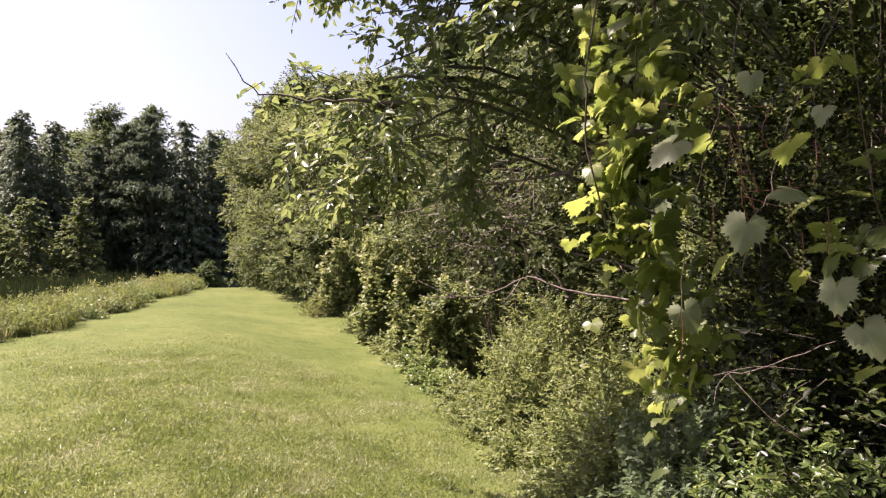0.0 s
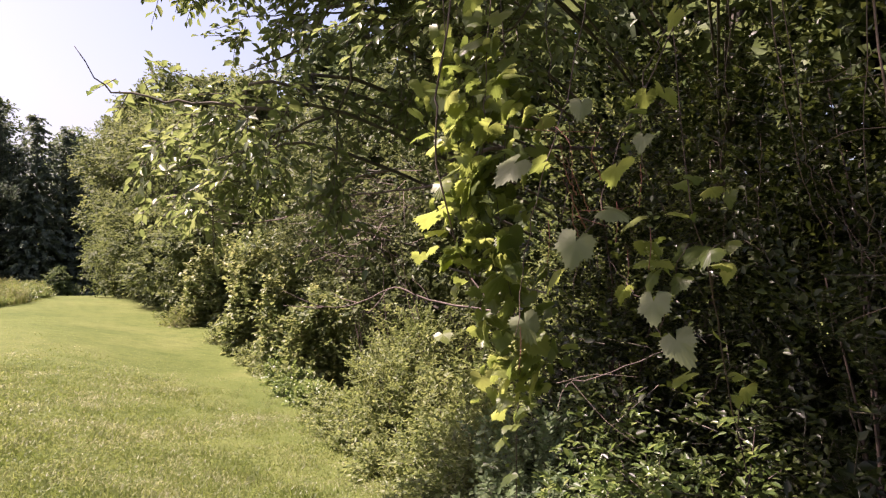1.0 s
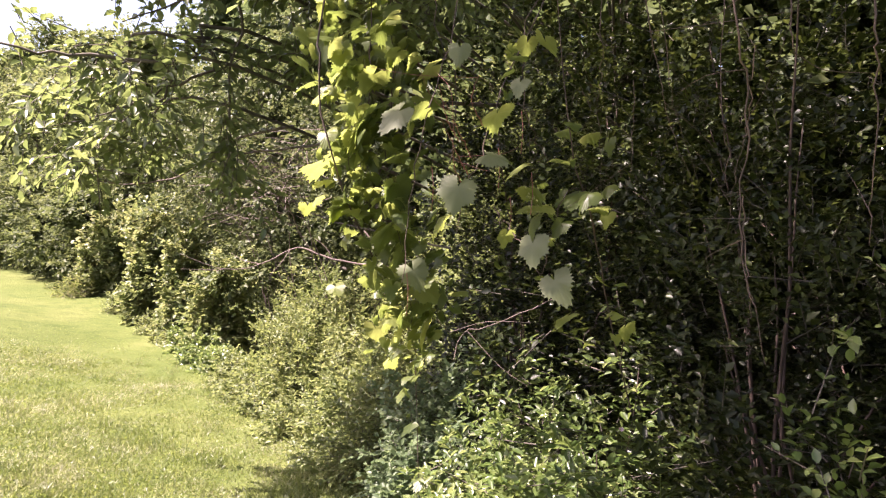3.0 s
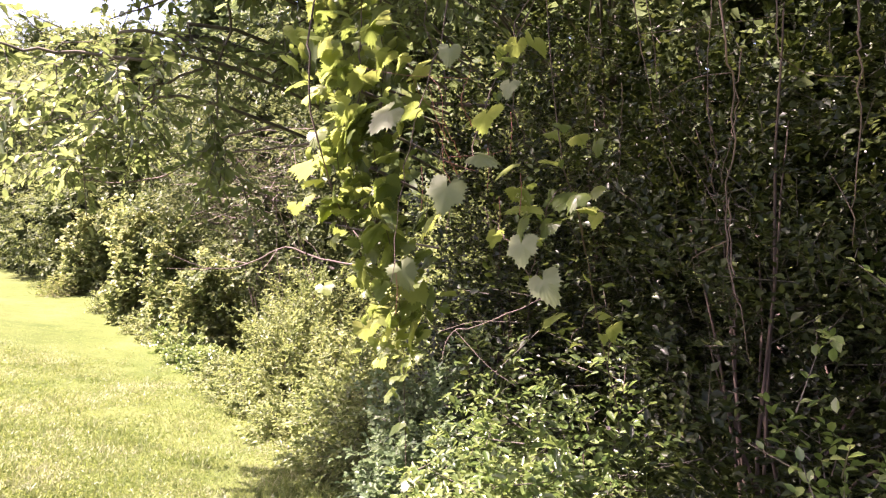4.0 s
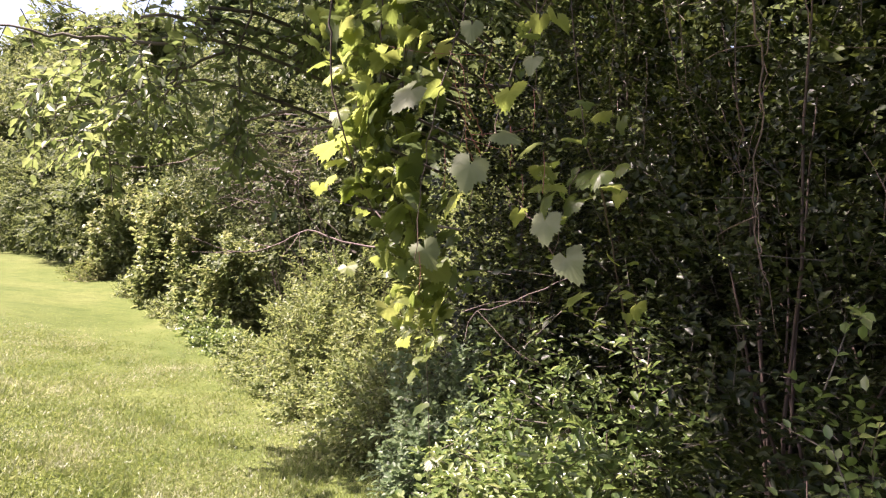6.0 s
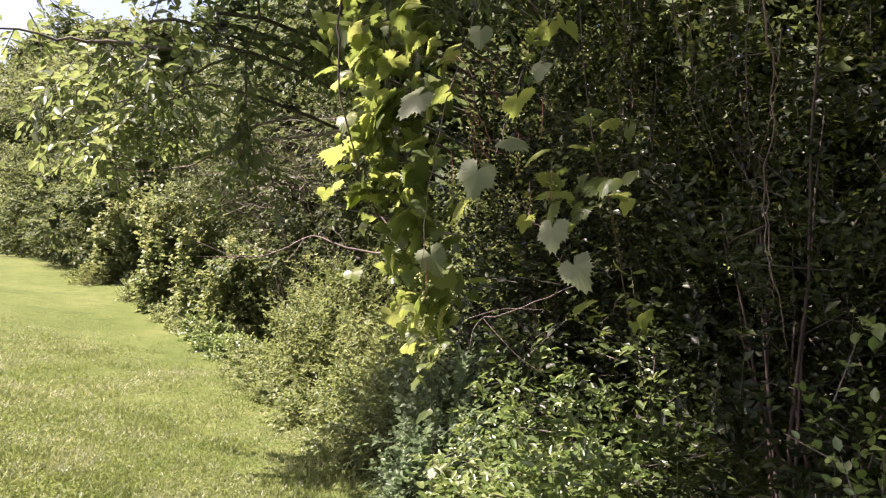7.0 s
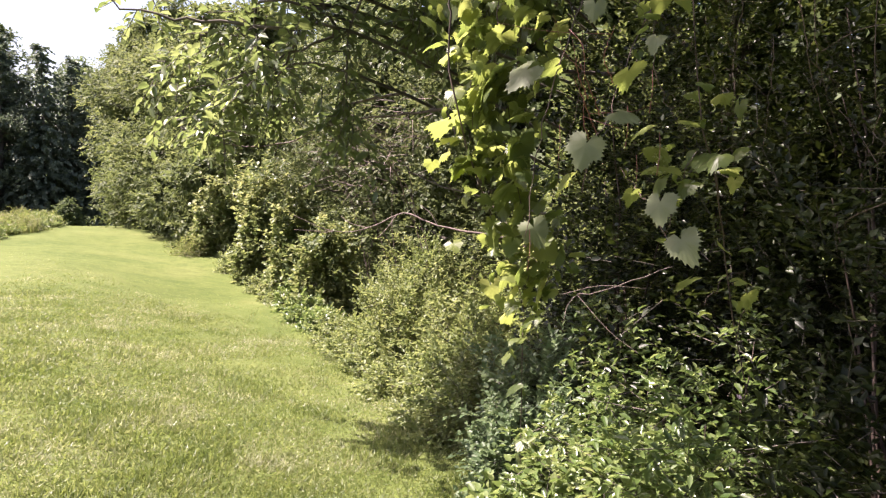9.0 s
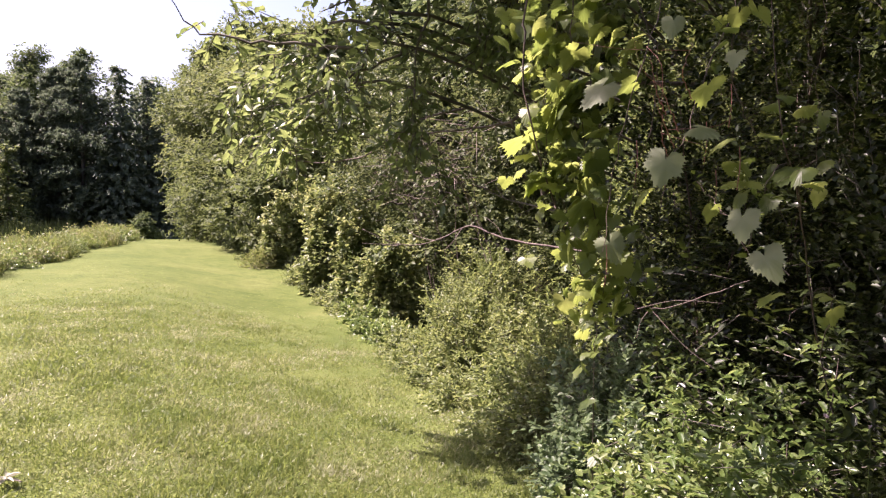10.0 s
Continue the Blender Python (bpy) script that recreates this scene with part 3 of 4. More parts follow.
# ---- the near tree whose boughs hang over the lawn ----
def near_tree():
    base = np.array([4.6, 7.4, float(gz(4.6, 7.4)) - 0.05])
    root = thing("ash_tree", tuple(base), "leafy ash tree whose boughs hang out over the lawn", "tree")
    trunk = bend([(0, 0, 0), (-0.1, 0, 2.2), (0.1, -0.1, 4.6), (0, 0, 7.6)], 12)
    part("trunk", mesh_of("trunk", *tube(trunk, np.linspace(0.16, 0.03, 12), 9), BARK), root, smooth=True)
    boughs = [
        ([(3.6, 6.6, 2.5), (0.45, 4.53, 2.38), (-0.27, 4.74, 2.24), (-0.92, 5.03, 2.1)], 44, 0.21, 0.60, 1.00),
        ([(3.6, 6.6, 2.8), (0.23, 4.67, 2.53), (-0.49, 4.96, 2.49), (-0.95, 5.15, 2.2)], 27, 0.16, 0.60, 1.00),
        ([(3.6, 6.6, 2.3), (0.45, 4.74, 2.17), (-0.42, 5.03, 2.1), (-0.85, 5.18, 1.88)], 33, 0.16, 0.60, 1.00),
        ([(3.6, 6.6, 3.6), (0.66, 4.46, 3.03), (-0.06, 4.53, 2.82), (-0.42, 4.53, 2.67)], 8, 0.08, 0.60, 1.00),
        ([(3.6, 6.5, 3.4), (0.7, 4.7, 2.9), (0.24, 4.5, 2.6), (0.18, 4.5, 2.1), (0.17, 4.5, 1.75)], 42, 0.06, 0.50, 1.00),
        ([(3.6, 6.5, 3.5), (1.1, 5.21, 3.31), (0.2, 4.9, 3.2), (-0.45, 4.8, 3.1)], 52, 0.22, 0.60, 1.00),
        ([(3.6, 6.5, 3.1), (1.6, 5, 3), (0.89, 4.71, 2.85), (0.5, 4.59, 2.69)], 93, 0.24, 0.48, 1.00),
        # Eleven boughs leafed above the view, added to shade thicket and weeds.
        ([(3.6, 6.5, 4.4), (2, 5.65, 4.5), (1, 5.15, 4.5), (0.5, 4.85, 4.3)], 217, 0.30, 0.48, 1.00),
        ([(3.6, 6.4, 4.8), (1.8, 4.45, 4.6), (0.8, 3.65, 4.5), (0.1, 3.35, 4.4)], 367, 0.34, 0.48, 1.00),
        ([(3.6, 6.4, 4.6), (2, 3.65, 4.3), (0.4, 1.7, 4.5), (-0.85, 1.35, 4.5)], 579, 0.30, 0.48, 1.00),
        ([(3.6, 6.4, 4), (2.5, 4.05, 3.9), (1.7, 2.25, 4), (0.6, 0.95, 4.2)], 367, 0.42, 0.48, 1.00),
        ([(3.8, 6.5, 6.2), (3, 5.05, 6.4), (2.2, 3.85, 6.4), (1.6, 2.65, 6.2)], 260, 0.50, 0.48, 1.00),
        ([(3.8, 6.5, 6.6), (3.2, 4.65, 6.6), (2.8, 3.05, 6.5), (2.4, 1.45, 6.3)], 260, 0.50, 0.48, 1.00),
        ([(3.8, 6.5, 6.5), (2.6, 5.85, 6.5), (1.6, 5.05, 6.3), (0.9, 4.25, 6)], 199, 0.45, 0.48, 1.00),
        ([(3.6, 6.4, 5), (2.2, 3.45, 5), (0.4, 2.65, 4.9), (-0.55, 2.65, 4.85)], 210, 0.22, 0.48, 1.00),
        ([(3.6, 6.4, 5), (2.2, 3.05, 5), (0.6, 1.75, 4.9), (-0.7, 1.45, 4.85)], 598, 0.26, 0.48, 1.00),
        ([(3.6, 6.6, 5.6), (2.6, 5.25, 5.4), (1.5, 4.65, 5.2), (0.9, 4.05, 5)], 385, 0.42, 0.48, 1.00),
        ([(3.6, 6.6, 5.6), (3, 4.05, 5.4), (2.2, 2.25, 5.1), (1.2, 0.25, 4.6)], 367, 0.50, 0.48, 1.00),
        ([(3.6, 6.6, 3.4), (0.36, 4.77, 2.61), (-0.04, 4.51, 2.46), (-0.61, 4.47, 2.45), (-0.83, 4.43, 2.45), (-1.06, 4.43, 2.49), (-1.2, 4.44, 2.54), (-1.36, 4.46, 2.75)], 20, 0.09, 0.35, 0.62),
        ([(3.6, 6.6, 3.6), (0.39, 4.75, 2.68), (0.11, 4.61, 2.47), (-0.13, 4.58, 2.33), (-0.35, 4.54, 2.21), (-0.57, 4.53, 2.07)], 40, 0.16, 0.60, 1.00),
        ([(3.6, 6.5, 4.2), (1.2, 5.2, 4), (0.3, 4.9, 3.8), (-0.12, 4.7, 3.5)], 300, 0.20, 0.48, 1.00),
        ([(3.6, 6.5, 4), (1.6, 5, 3.7), (0.8, 4.6, 3.4), (0.2, 4.4, 3.2)], 240, 0.20, 0.48, 1.00),
        ([(3.6, 6.5, 3.6), (1.8, 4.6, 3.2), (1.2, 4.2, 2.95), (0.7, 4, 2.8)], 154, 0.26, 0.48, 1.00),
        # Last four boughs, also unseen: added to shade the crown and vine.
        ([(3.6, 6.5, 4.8), (1.4, 5, 4.6), (0.2, 4.7, 4.4), (-0.4, 4.6, 4.1)], 420, 0.24, 0.48, 1.00),
        ([(3.6, 6.5, 5.4), (1.6, 5.2, 5.4), (0.2, 4.8, 5.2), (-0.9, 4.6, 4.9)], 420, 0.36, 0.48, 1.00),
        ([(3.6, 6.6, 4.4), (0.2, 5.2, 4.2), (-0.6, 5.05, 4.1), (-0.95, 5, 4)], 420, 0.25, 0.45, 1.00),
        ([(3.6, 6.4, 4.9), (2, 3.2, 4.9), (0.4, 2.2, 4.7), (-0.45, 2.1, 4.6)], 300, 0.18, 0.55, 1.00),
    ]
    shoots_o, shoots_d = [], []
    for pts, k, spread, low, high in boughs:
        line = bend([np.array([4.6, 7.4, pts[0][2] - 1.6]) - base] + [np.array(p) - base for p in pts[1:]], 20, 0.008)
        part("limb", mesh_of("limb", *tube(line, np.linspace(0.015, 0.003, 20), 6), BARK), root, smooth=True)
        s = RNG.uniform(low, high, k) * 19
        i = np.clip(s.astype(int), 0, 18)
        at = line[i] + (line[i + 1] - line[i]) * (s - i)[:, None]
        bunch = RNG.normal(0, spread * 1.25, (max(3, k // 9), 3)) * np.array([1, 1, 0.8])
        off = bunch[(s * 97).astype(int) % len(bunch)] + RNG.normal(0, 0.055, (k, 3))
        shoots_o.append(at + off)
        d = off * 0.8 + (line[i + 1] - line[i]) * 2 + RNG.normal(0, 0.3, (k, 3))
        d[:, 2] -= 0.1
        shoots_d.append(d)
    o, d = np.concatenate(shoots_o), np.concatenate(shoots_d)
    v, t, ends = sprigs(o, d, RNG.uniform(0.18, 0.3, len(o)), 7, 0.1, 0.52, OVAL, 0.9, 0.18, True, 0.6)
    part("crown", mesh_of("crown", v, t, ASH), root)
    tagged(part("twig", mesh_of("twig", *straws(ends, 0.004, 0.002), BARK), root), kind="stuff")


near_tree()


# ---- wild grape vine, each leaf a piece of its own ----
def grape_leaf_mesh(seed, w):
    """A toothed, lobed leaf about w wide, dished and ribbed."""
    g = np.random.default_rng(seed)
    n = 76
    a = np.linspace(-2.8, 2.8, n)
    side = np.abs(a)
    lobes = 0.7 + 0.42 * np.exp(-(a / 0.4) ** 2) + g.uniform(0.06, 0.17) * np.exp(-((side - 1.0) / 0.26) ** 2) + 0.08 * np.exp(-((side - 2.0) / 0.35) ** 2)
    teeth = 1 + np.where(np.arange(n) % 3 == 0, g.uniform(0.08, 0.17, n), -g.uniform(0.0, 0.06, n))
    r = lobes * teeth * (1 - 0.3 * smooth(2.2, 2.8, side)) * w * 0.6
    rim = np.stack([np.sin(a) * r, np.cos(a) * r, np.zeros(n)], 1)
    mid = rim * 0.55
    wave = g.uniform(0, 6.28)
    rim[:, 2] = -0.07 * r * (1 + 1.2 * np.sin(a * 3 + wave)) + g.uniform(-0.5, 0.15) * np.abs(rim[:, 0]) - g.uniform(0, 0.8) * rim[:, 1] ** 2 / w
    mid[:, 2] = 0.003 * w * np.sin(a * 9.0 + wave) + rim[:, 2] * 0.45
    v = np.concatenate([[(0, 0, 0)], mid, rim])
    t = []
    for i in range(n - 1):
        t += [(0, 1 + i + 1, 1 + i), (1 + i, 1 + i + 1, 1 + n + i + 1), (1 + i, 1 + n + i + 1, 1 + n + i)]
    me = mesh_of("leaf", v, t, GRAPE)
    me.polygons.foreach_set("use_smooth", np.ones(len(t), bool))
    return me


# Lit version of the grape leaf: sun sheen painted as a paler colour.
GRAPE_SHEEN = leaf_material("sheen_grape_leaves", [(0.095, 0.115, 0.052), (0.15, 0.165, 0.09)], 0.32, 0.5, 9.0, True, 1.5, 0.3)
LEAF_MESHES = [grape_leaf_mesh(s, w) for s, w in enumerate((0.085, 0.1, 0.115, 0.075, 0.095, 0.125, 0.065, 0.105))]


SHEEN_LEAVES = [grape_leaf_mesh(seed, 0.12) for seed in (5, 11, 12, 14)]
for pale in SHEEN_LEAVES:
    pale.materials[0] = GRAPE_SHEEN


def hang(at, face, sway, big):
    """A leaf's place: its upper side along face, its tip hanging down."""
    z = Vector(face)
    tip = Vector((0, 0, -1)) + Vector(sway)
    x = tip.cross(z).normalized()
    y = z.cross(x)
    m = Matrix((x, y, z)).transposed().to_4x4()
    return Matrix.Translation(at) @ m @ Matrix.Scale(big, 4)


def grape_vine(start, label, runs, order, count, spread, glowing=(), showing=()):
    """Stems that hang or climb along runs, with single leaves on them."""
    root = thing("grape_vine", start, label, "vine", "grape vines on the hedgerow")
    base = np.array(start)
    lines, clear = [], np.array(showing)[:, :3] - np.array([0, 0, 0.04])
    for pts, r in runs:
        line = bend([np.array(p) - base for p in pts], 22, 0.004)
        lines.append(line)
        part("stem", mesh_of("stem", *tube(line, np.linspace(r, r * 0.45, 22), 6), VINEBARK), root, smooth=True)
    for k in range(count):
        line = lines[order[RNG.integers(0, len(order))]]
        i = RNG.integers(5, 21)
        at = line[i] + RNG.normal(0, spread, 3)
        off = at + base - clear
        run = off @ np.array(toward_sun)
        if np.any((run > 0.015) & (np.linalg.norm(off - run[:, None] * np.array(toward_sun), axis=1) < 0.095)):
            continue
        ob = part("leaf", LEAF_MESHES[RNG.integers(0, 8)], root)
        face = unit(np.array(toward_sun) * RNG.uniform(0.3, 1.0) + RNG.normal(0, 0.42, 3))
        ob.matrix_local = hang(Vector(at), face, RNG.normal(0, 0.35, 3), RNG.uniform(0.35, 0.85))
    for x, y, z, big in glowing:
        face = unit(np.array(toward_sun) + np.array([0.1, 0.55, -0.1]) + RNG.normal(0, 0.22, 3))
        part("leaf", LEAF_MESHES[RNG.integers(0, 8)], root, "yellow-green grape leaf lit through").matrix_local = hang(Vector((x, y, z)) - Vector(start), face, RNG.normal(0, 0.3, 3), big)
    for x, y, z, big in (showing if len(glowing) else ()):
        face = unit(np.array([-0.45, -0.7, 0.5]) + RNG.normal(0, 0.24, 3))
        part("leaf", SHEEN_LEAVES[RNG.integers(0, 4)], root, "grape leaf coloured pale for the sun's sheen").matrix_local = hang(Vector((x, y, z)) - Vector(start), face, RNG.normal(0, 0.25, 3), big * 0.76)
    return root


GLOWING = [(0.43, 1.99, 2.04, 1.17), (0.46, 1.99, 2.01, 0.75), (0.59, 1.94, 2.12, 1), (0.56, 1.95, 2.09, 1), (0.65, 1.9, 2, 0.75), (0.61, 1.96, 2.02, 1.17), (0.55, 1.99, 1.96, 0.84), (0.53, 2.01, 1.82, 1.25),
           (0.5, 2.02, 1.8, 1), (0.53, 2.02, 1.74, 1), (0.51, 2.02, 1.65, 1), (0.41, 2.04, 1.71, 1.25), (0.59, 2.01, 1.64, 0.84), (0.63, 2.01, 1.59, 1), (0.6, 2.01, 1.52, 1.17), (0.65, 1.67, 1.55, 0.8),
           (0.63, 2, 1.44, 0.84), (0.61, 2, 1.36, 0.67), (0.78, 1.6, 1.81, 0.87), (0.8, 1.58, 1.91, 0.41), (0.81, 1.61, 1.51, 0.58), (0.57, 2, 1.88, 1), (0.61, 1.66, 1.82, 0.65)]
SHOWING = [(0.661, 1.546, 1.627, 1.09), (0.728, 1.518, 1.703, 0.87), (0.823, 1.48, 1.494, 0.94), (0.87, 1.46, 1.408, 1.04), (0.623, 1.821, 1.408, 1), (0.585, 1.821, 1.836, 1.25), (0.652, 1.508, 1.94, 0.65), (0.785, 1.47, 1.864, 0.58)]


grape_vine((1.5, 2.9, 0.2), "wild grape vine hanging before the thicket, leaves glowing", [
    ([(0.53, 2.16, 3.11), (0.41, 1.96, 2.13), (0.39, 1.94, 1.98), (0.4, 1.96, 1.84), (0.43, 1.97, 1.7), (0.56, 2.12, 1.45), (0.68, 2.35, 1.29), (0.83, 2.62, 1.05), (0.94, 2.97, 0.75), (0.97, 3.03, 0.09)], 0.0034),
    ([(0.67, 2.31, 3.1), (0.57, 2.09, 2.17), (0.55, 2.03, 1.9), (0.53, 2.03, 1.73)], 0.0025),
    ([(0.9, 1.95, 2.8), (0.74, 1.8, 2.11), (0.64, 1.67, 1.86), (0.59, 1.69, 1.65), (0.56, 1.69, 1.39)], 0.0022),
    ([(1.1, 1.9, 2.3), (0.83, 1.71, 1.87), (0.76, 1.63, 1.72), (0.7, 1.6, 1.62), (0.68, 1.61, 1.51)], 0.0019),
    ([(0.82, 1.72, 1.58), (0.83, 1.6, 1.51), (0.86, 1.57, 1.45), (0.89, 1.52, 1.36)], 0.0015),
    ([(0.46, 2.36, 3.1), (0.46, 2.19, 2.24), (0.51, 2.14, 2.01), (0.49, 2.08, 1.74), (0.56, 2.08, 1.49)], 0.0019),
    ([(0.61, 2.25, 2.76), (0.63, 2.08, 2.07), (0.6, 2.03, 1.72), (0.67, 2.02, 1.32), (0.67, 2.05, 1.2)], 0.0019),
    ([(0.79, 2.19, 2.76), (0.74, 2.02, 2.18), (0.79, 1.96, 1.89), (0.72, 1.96, 1.49)], 0.0019),
], (0, 1, 5, 5, 6, 6, 6), 430, 0.06, GLOWING, SHOWING)
grape_vine((1.9, 2.4, 0.1), "wild grape vine in the shade of the thicket", [
    ([(1.9, 2.4, 0.1), (1.5, 2.2, 1.0), (1.25, 1.95, 1.5), (1.12, 1.85, 1.75), (1.1, 1.95, 2.3)], 0.0031),
    ([(1.25, 1.95, 1.5), (1.1, 1.75, 1.62), (1.0, 1.68, 1.6), (0.95, 1.7, 1.4)], 0.0019),
    ([(1.1, 1.95, 2.3), (0.95, 1.8, 2.1), (0.92, 1.75, 1.85), (0.98, 1.72, 1.7)], 0.0019),
    ([(1.5, 2.2, 1.0), (1.3, 1.85, 1.25), (1.15, 1.7, 1.3), (1.05, 1.65, 1.22)], 0.0019),
], (0, 1, 1, 2, 3, 3), 46, 0.06, (), SHOWING[:4])


def bare_stem(points, r, name, label, mat=VINEBARK, category="vine", wobble=0.008, forks=0):
    """One stem hanging or leaning in the open, tapered, with a few bare side shoots."""
    line = bend(points, 24, wobble * 0.4)
    base = line[0].copy()
    root = thing(name, tuple(base), label, category, name.replace("_", " ") + "s")
    part("stem", mesh_of("stem", *tube(line - base, np.linspace(r, r * 0.25, 24), 7), mat), root, smooth=True)
    for _ in range(forks):
        i = RNG.integers(5, 22)
        e = line[i] + RNG.normal(0, 1, 3) * np.array([0.12, 0.12, 0.09]) + (line[i] - line[i - 1]) * 2
        q = bend([line[i] - base, (line[i] + e) / 2 - base + RNG.normal(0, 0.015, 3), e - base], 7)
        part("shoot", mesh_of("shoot", *tube(q, np.linspace(r * 0.45, r * 0.2, 7), 5), mat), root, smooth=True)


def bare_brush():
    """Dead pinkish twigs that stand out of the hedgerow."""
    for x, y, z, k in [(0.6, 10.2, 1.7, 70), (0.3, 11.6, 2.0, 70), (1.0, 8.8, 2.1, 60)]:
        g = float(gz(x + 0.6, y))
        root = thing("dead_bush", (x + 0.6, y, g), "dead bush of bare pinkish twigs in the hedgerow", "bush", "dead bushes")
        c = np.array([-0.6, 0, z - g])
        for _ in range(3):
            e = c + RNG.normal(0, 0.25, 3) + np.array([-0.2, -0.1, 0.1])
            part("stem", mesh_of("stem", *tube(bend([(0, 0, 0), c * 0.6 + RNG.normal(0, 0.1, 3), e], 9, 0.01), np.linspace(0.008, 0.003, 9), 5), TWIG), root, smooth=True)
        a = c + RNG.normal(0, 0.28, (k, 3))
        b = a + unit(RNG.normal(0, 0.6, (k, 3)) + np.array([-1.0, -0.4, 0.15])) * RNG.uniform(0.15, 0.6, (k, 1))
        tagged(part("twig", mesh_of("twig", *straws(np.stack([a, b], 1), 0.0038, 0.0015), TWIG), root), kind="stuff")


bare_brush()


def bare_stems():
    for pts, r in [
        ([(1.06, 1.58, 2.5), (1.04, 1.55, 2.03), (1.05, 1.57, 1.92), (1.05, 1.59, 1.8), (1.07, 1.59, 1.59)], 0.0035),
        ([(0.98, 1.4, 2.5), (1.04, 1.36, 2.02), (1.07, 1.37, 1.95), (1.09, 1.37, 1.86), (1.12, 1.37, 1.76), (1.17, 1.35, 1.6)], 0.005),
        ([(1.02, 1.4, 2.5), (1.07, 1.35, 2.02), (1.11, 1.36, 1.85), (1.13, 1.36, 1.77), (1.18, 1.34, 1.62)], 0.004),
        ([(1.04, 1.15, 2.5), (1.07, 1.11, 1.96), (1.11, 1.12, 1.82), (1.12, 1.13, 1.68), (1.12, 1.14, 1.54), (1.12, 1.12, 1.44), (1.13, 1.1, 1.36), (1.14, 1.08, 1.27)], 0.0075),
        ([(1.12, 1.2, 2.4), (1.1, 1.18, 1.83), (1.13, 1.19, 1.68), (1.12, 1.2, 1.6), (1.11, 1.2, 1.52)], 0.0035),
        ([(1.15, 1.14, 1.9), (1.15, 1.16, 1.75), (1.14, 1.17, 1.68), (1.13, 1.19, 1.52)], 0.004),
        ([(1.12, 1.13, 1.6), (1.12, 1.12, 1.44), (1.13, 1.11, 1.38), (1.12, 1.11, 1.32)], 0.004),
        ([(1.36, 1.1, 2.5), (1.35, 1.05, 1.97), (1.37, 1.06, 1.87), (1.39, 1.08, 1.66), (1.39, 1.08, 1.5)], 0.009),
        ([(1.3, 1.25, 2.5), (1.31, 1.22, 2.01), (1.33, 1.23, 1.9)], 0.009),
        ([(1.13, 1.55, 1.9), (1.13, 1.55, 1.72), (1.12, 1.56, 1.62)], 0.003),
    ]:
        bare_stem(pts, r * 0.34, "hanging_vine", "bare brown vine stem hanging before the thicket", forks=2)
    twig = "bare pale twig reaching out of the hedgerow"
    bare_stem([(2.4, 5.2, 2.4), (1.24, 4.69, 2.29), (0.95, 4.67, 2.13), (0.81, 4.71, 2.02), (0.57, 4.85, 1.99), (0.3, 4.97, 1.96), (0.06, 5.08, 1.93)], 0.016, "bare_branch", "pale bare branch reaching out of the hedgerow", TWIG, "branch", 0.008, 8)
    bare_stem([(0.6, 4.95, 2.15), (0.2, 5.0, 2.05), (-0.01, 5.09, 1.9), (-0.2, 5.19, 1.79), (-0.55, 5.27, 1.75), (-0.76, 5.44, 1.84)], 0.01, "bare_branch", twig, TWIG, "branch", 0.006, 3)
    bare_stem([(1.6, 5.3, 1.1), (1.11, 5.58, 1.15), (0.87, 5.73, 1.21), (0.71, 5.85, 1.27), (0.51, 5.87, 1.18), (0.32, 5.88, 1.11), (0.08, 5.88, 1.11), (-0.2, 5.89, 1.23)], 0.0095, "bare_branch", twig, TWIG, "branch", 0.006, 6)
    bare_stem([(0.54, 5.57, 1.68), (0.65, 5.76, 1.55), (0.75, 6.05, 1.35), (0.85, 6.04, 1.23)], 0.008, "bare_branch", twig, TWIG, "branch", 0.006, 1)
    bare_stem([(1.4, 3.9, 1.35), (0.86, 4.22, 1.48), (0.73, 4.34, 1.52), (0.6, 4.46, 1.59), (0.49, 4.47, 1.7)], 0.007, "bare_branch", "dark bare twig in the hedgerow", BARK, "branch", 0.006, 2)
    bare_stem([(0.6, 2.4, 1.5), (0.78, 2.26, 1.25), (0.87, 2.33, 1.16), (0.91, 2.37, 1.13)], 0.0028, "bare_branch", "dry twig in front of the thicket", TWIG, "branch", 0.003, 1)
    bare_stem([(1.5, 2.7, 1.2), (1.12, 2.57, 1.11), (1.05, 2.59, 1.1), (1.01, 2.6, 1.05), (0.98, 2.56, 0.99)], 0.0026, "bare_branch", "dry twig in front of the thicket", TWIG, "branch", 0.003, 1)
    for k in range(5):
        x, y, z = 0.67 + RNG.normal(0, 0.03), 1.55, 1.83 - 0.04 * k
        bare_stem([(x + 0.05, y + 0.06, z - 0.05), (x, y, z), (x - 0.03 + RNG.normal(0, 0.03), y - 0.02, z + 0.07)], 0.0016, "vine_tendril", "reddish leafless shoot of the grape vine", REDSTEM, "vine", 0.003, 1)


bare_stems()


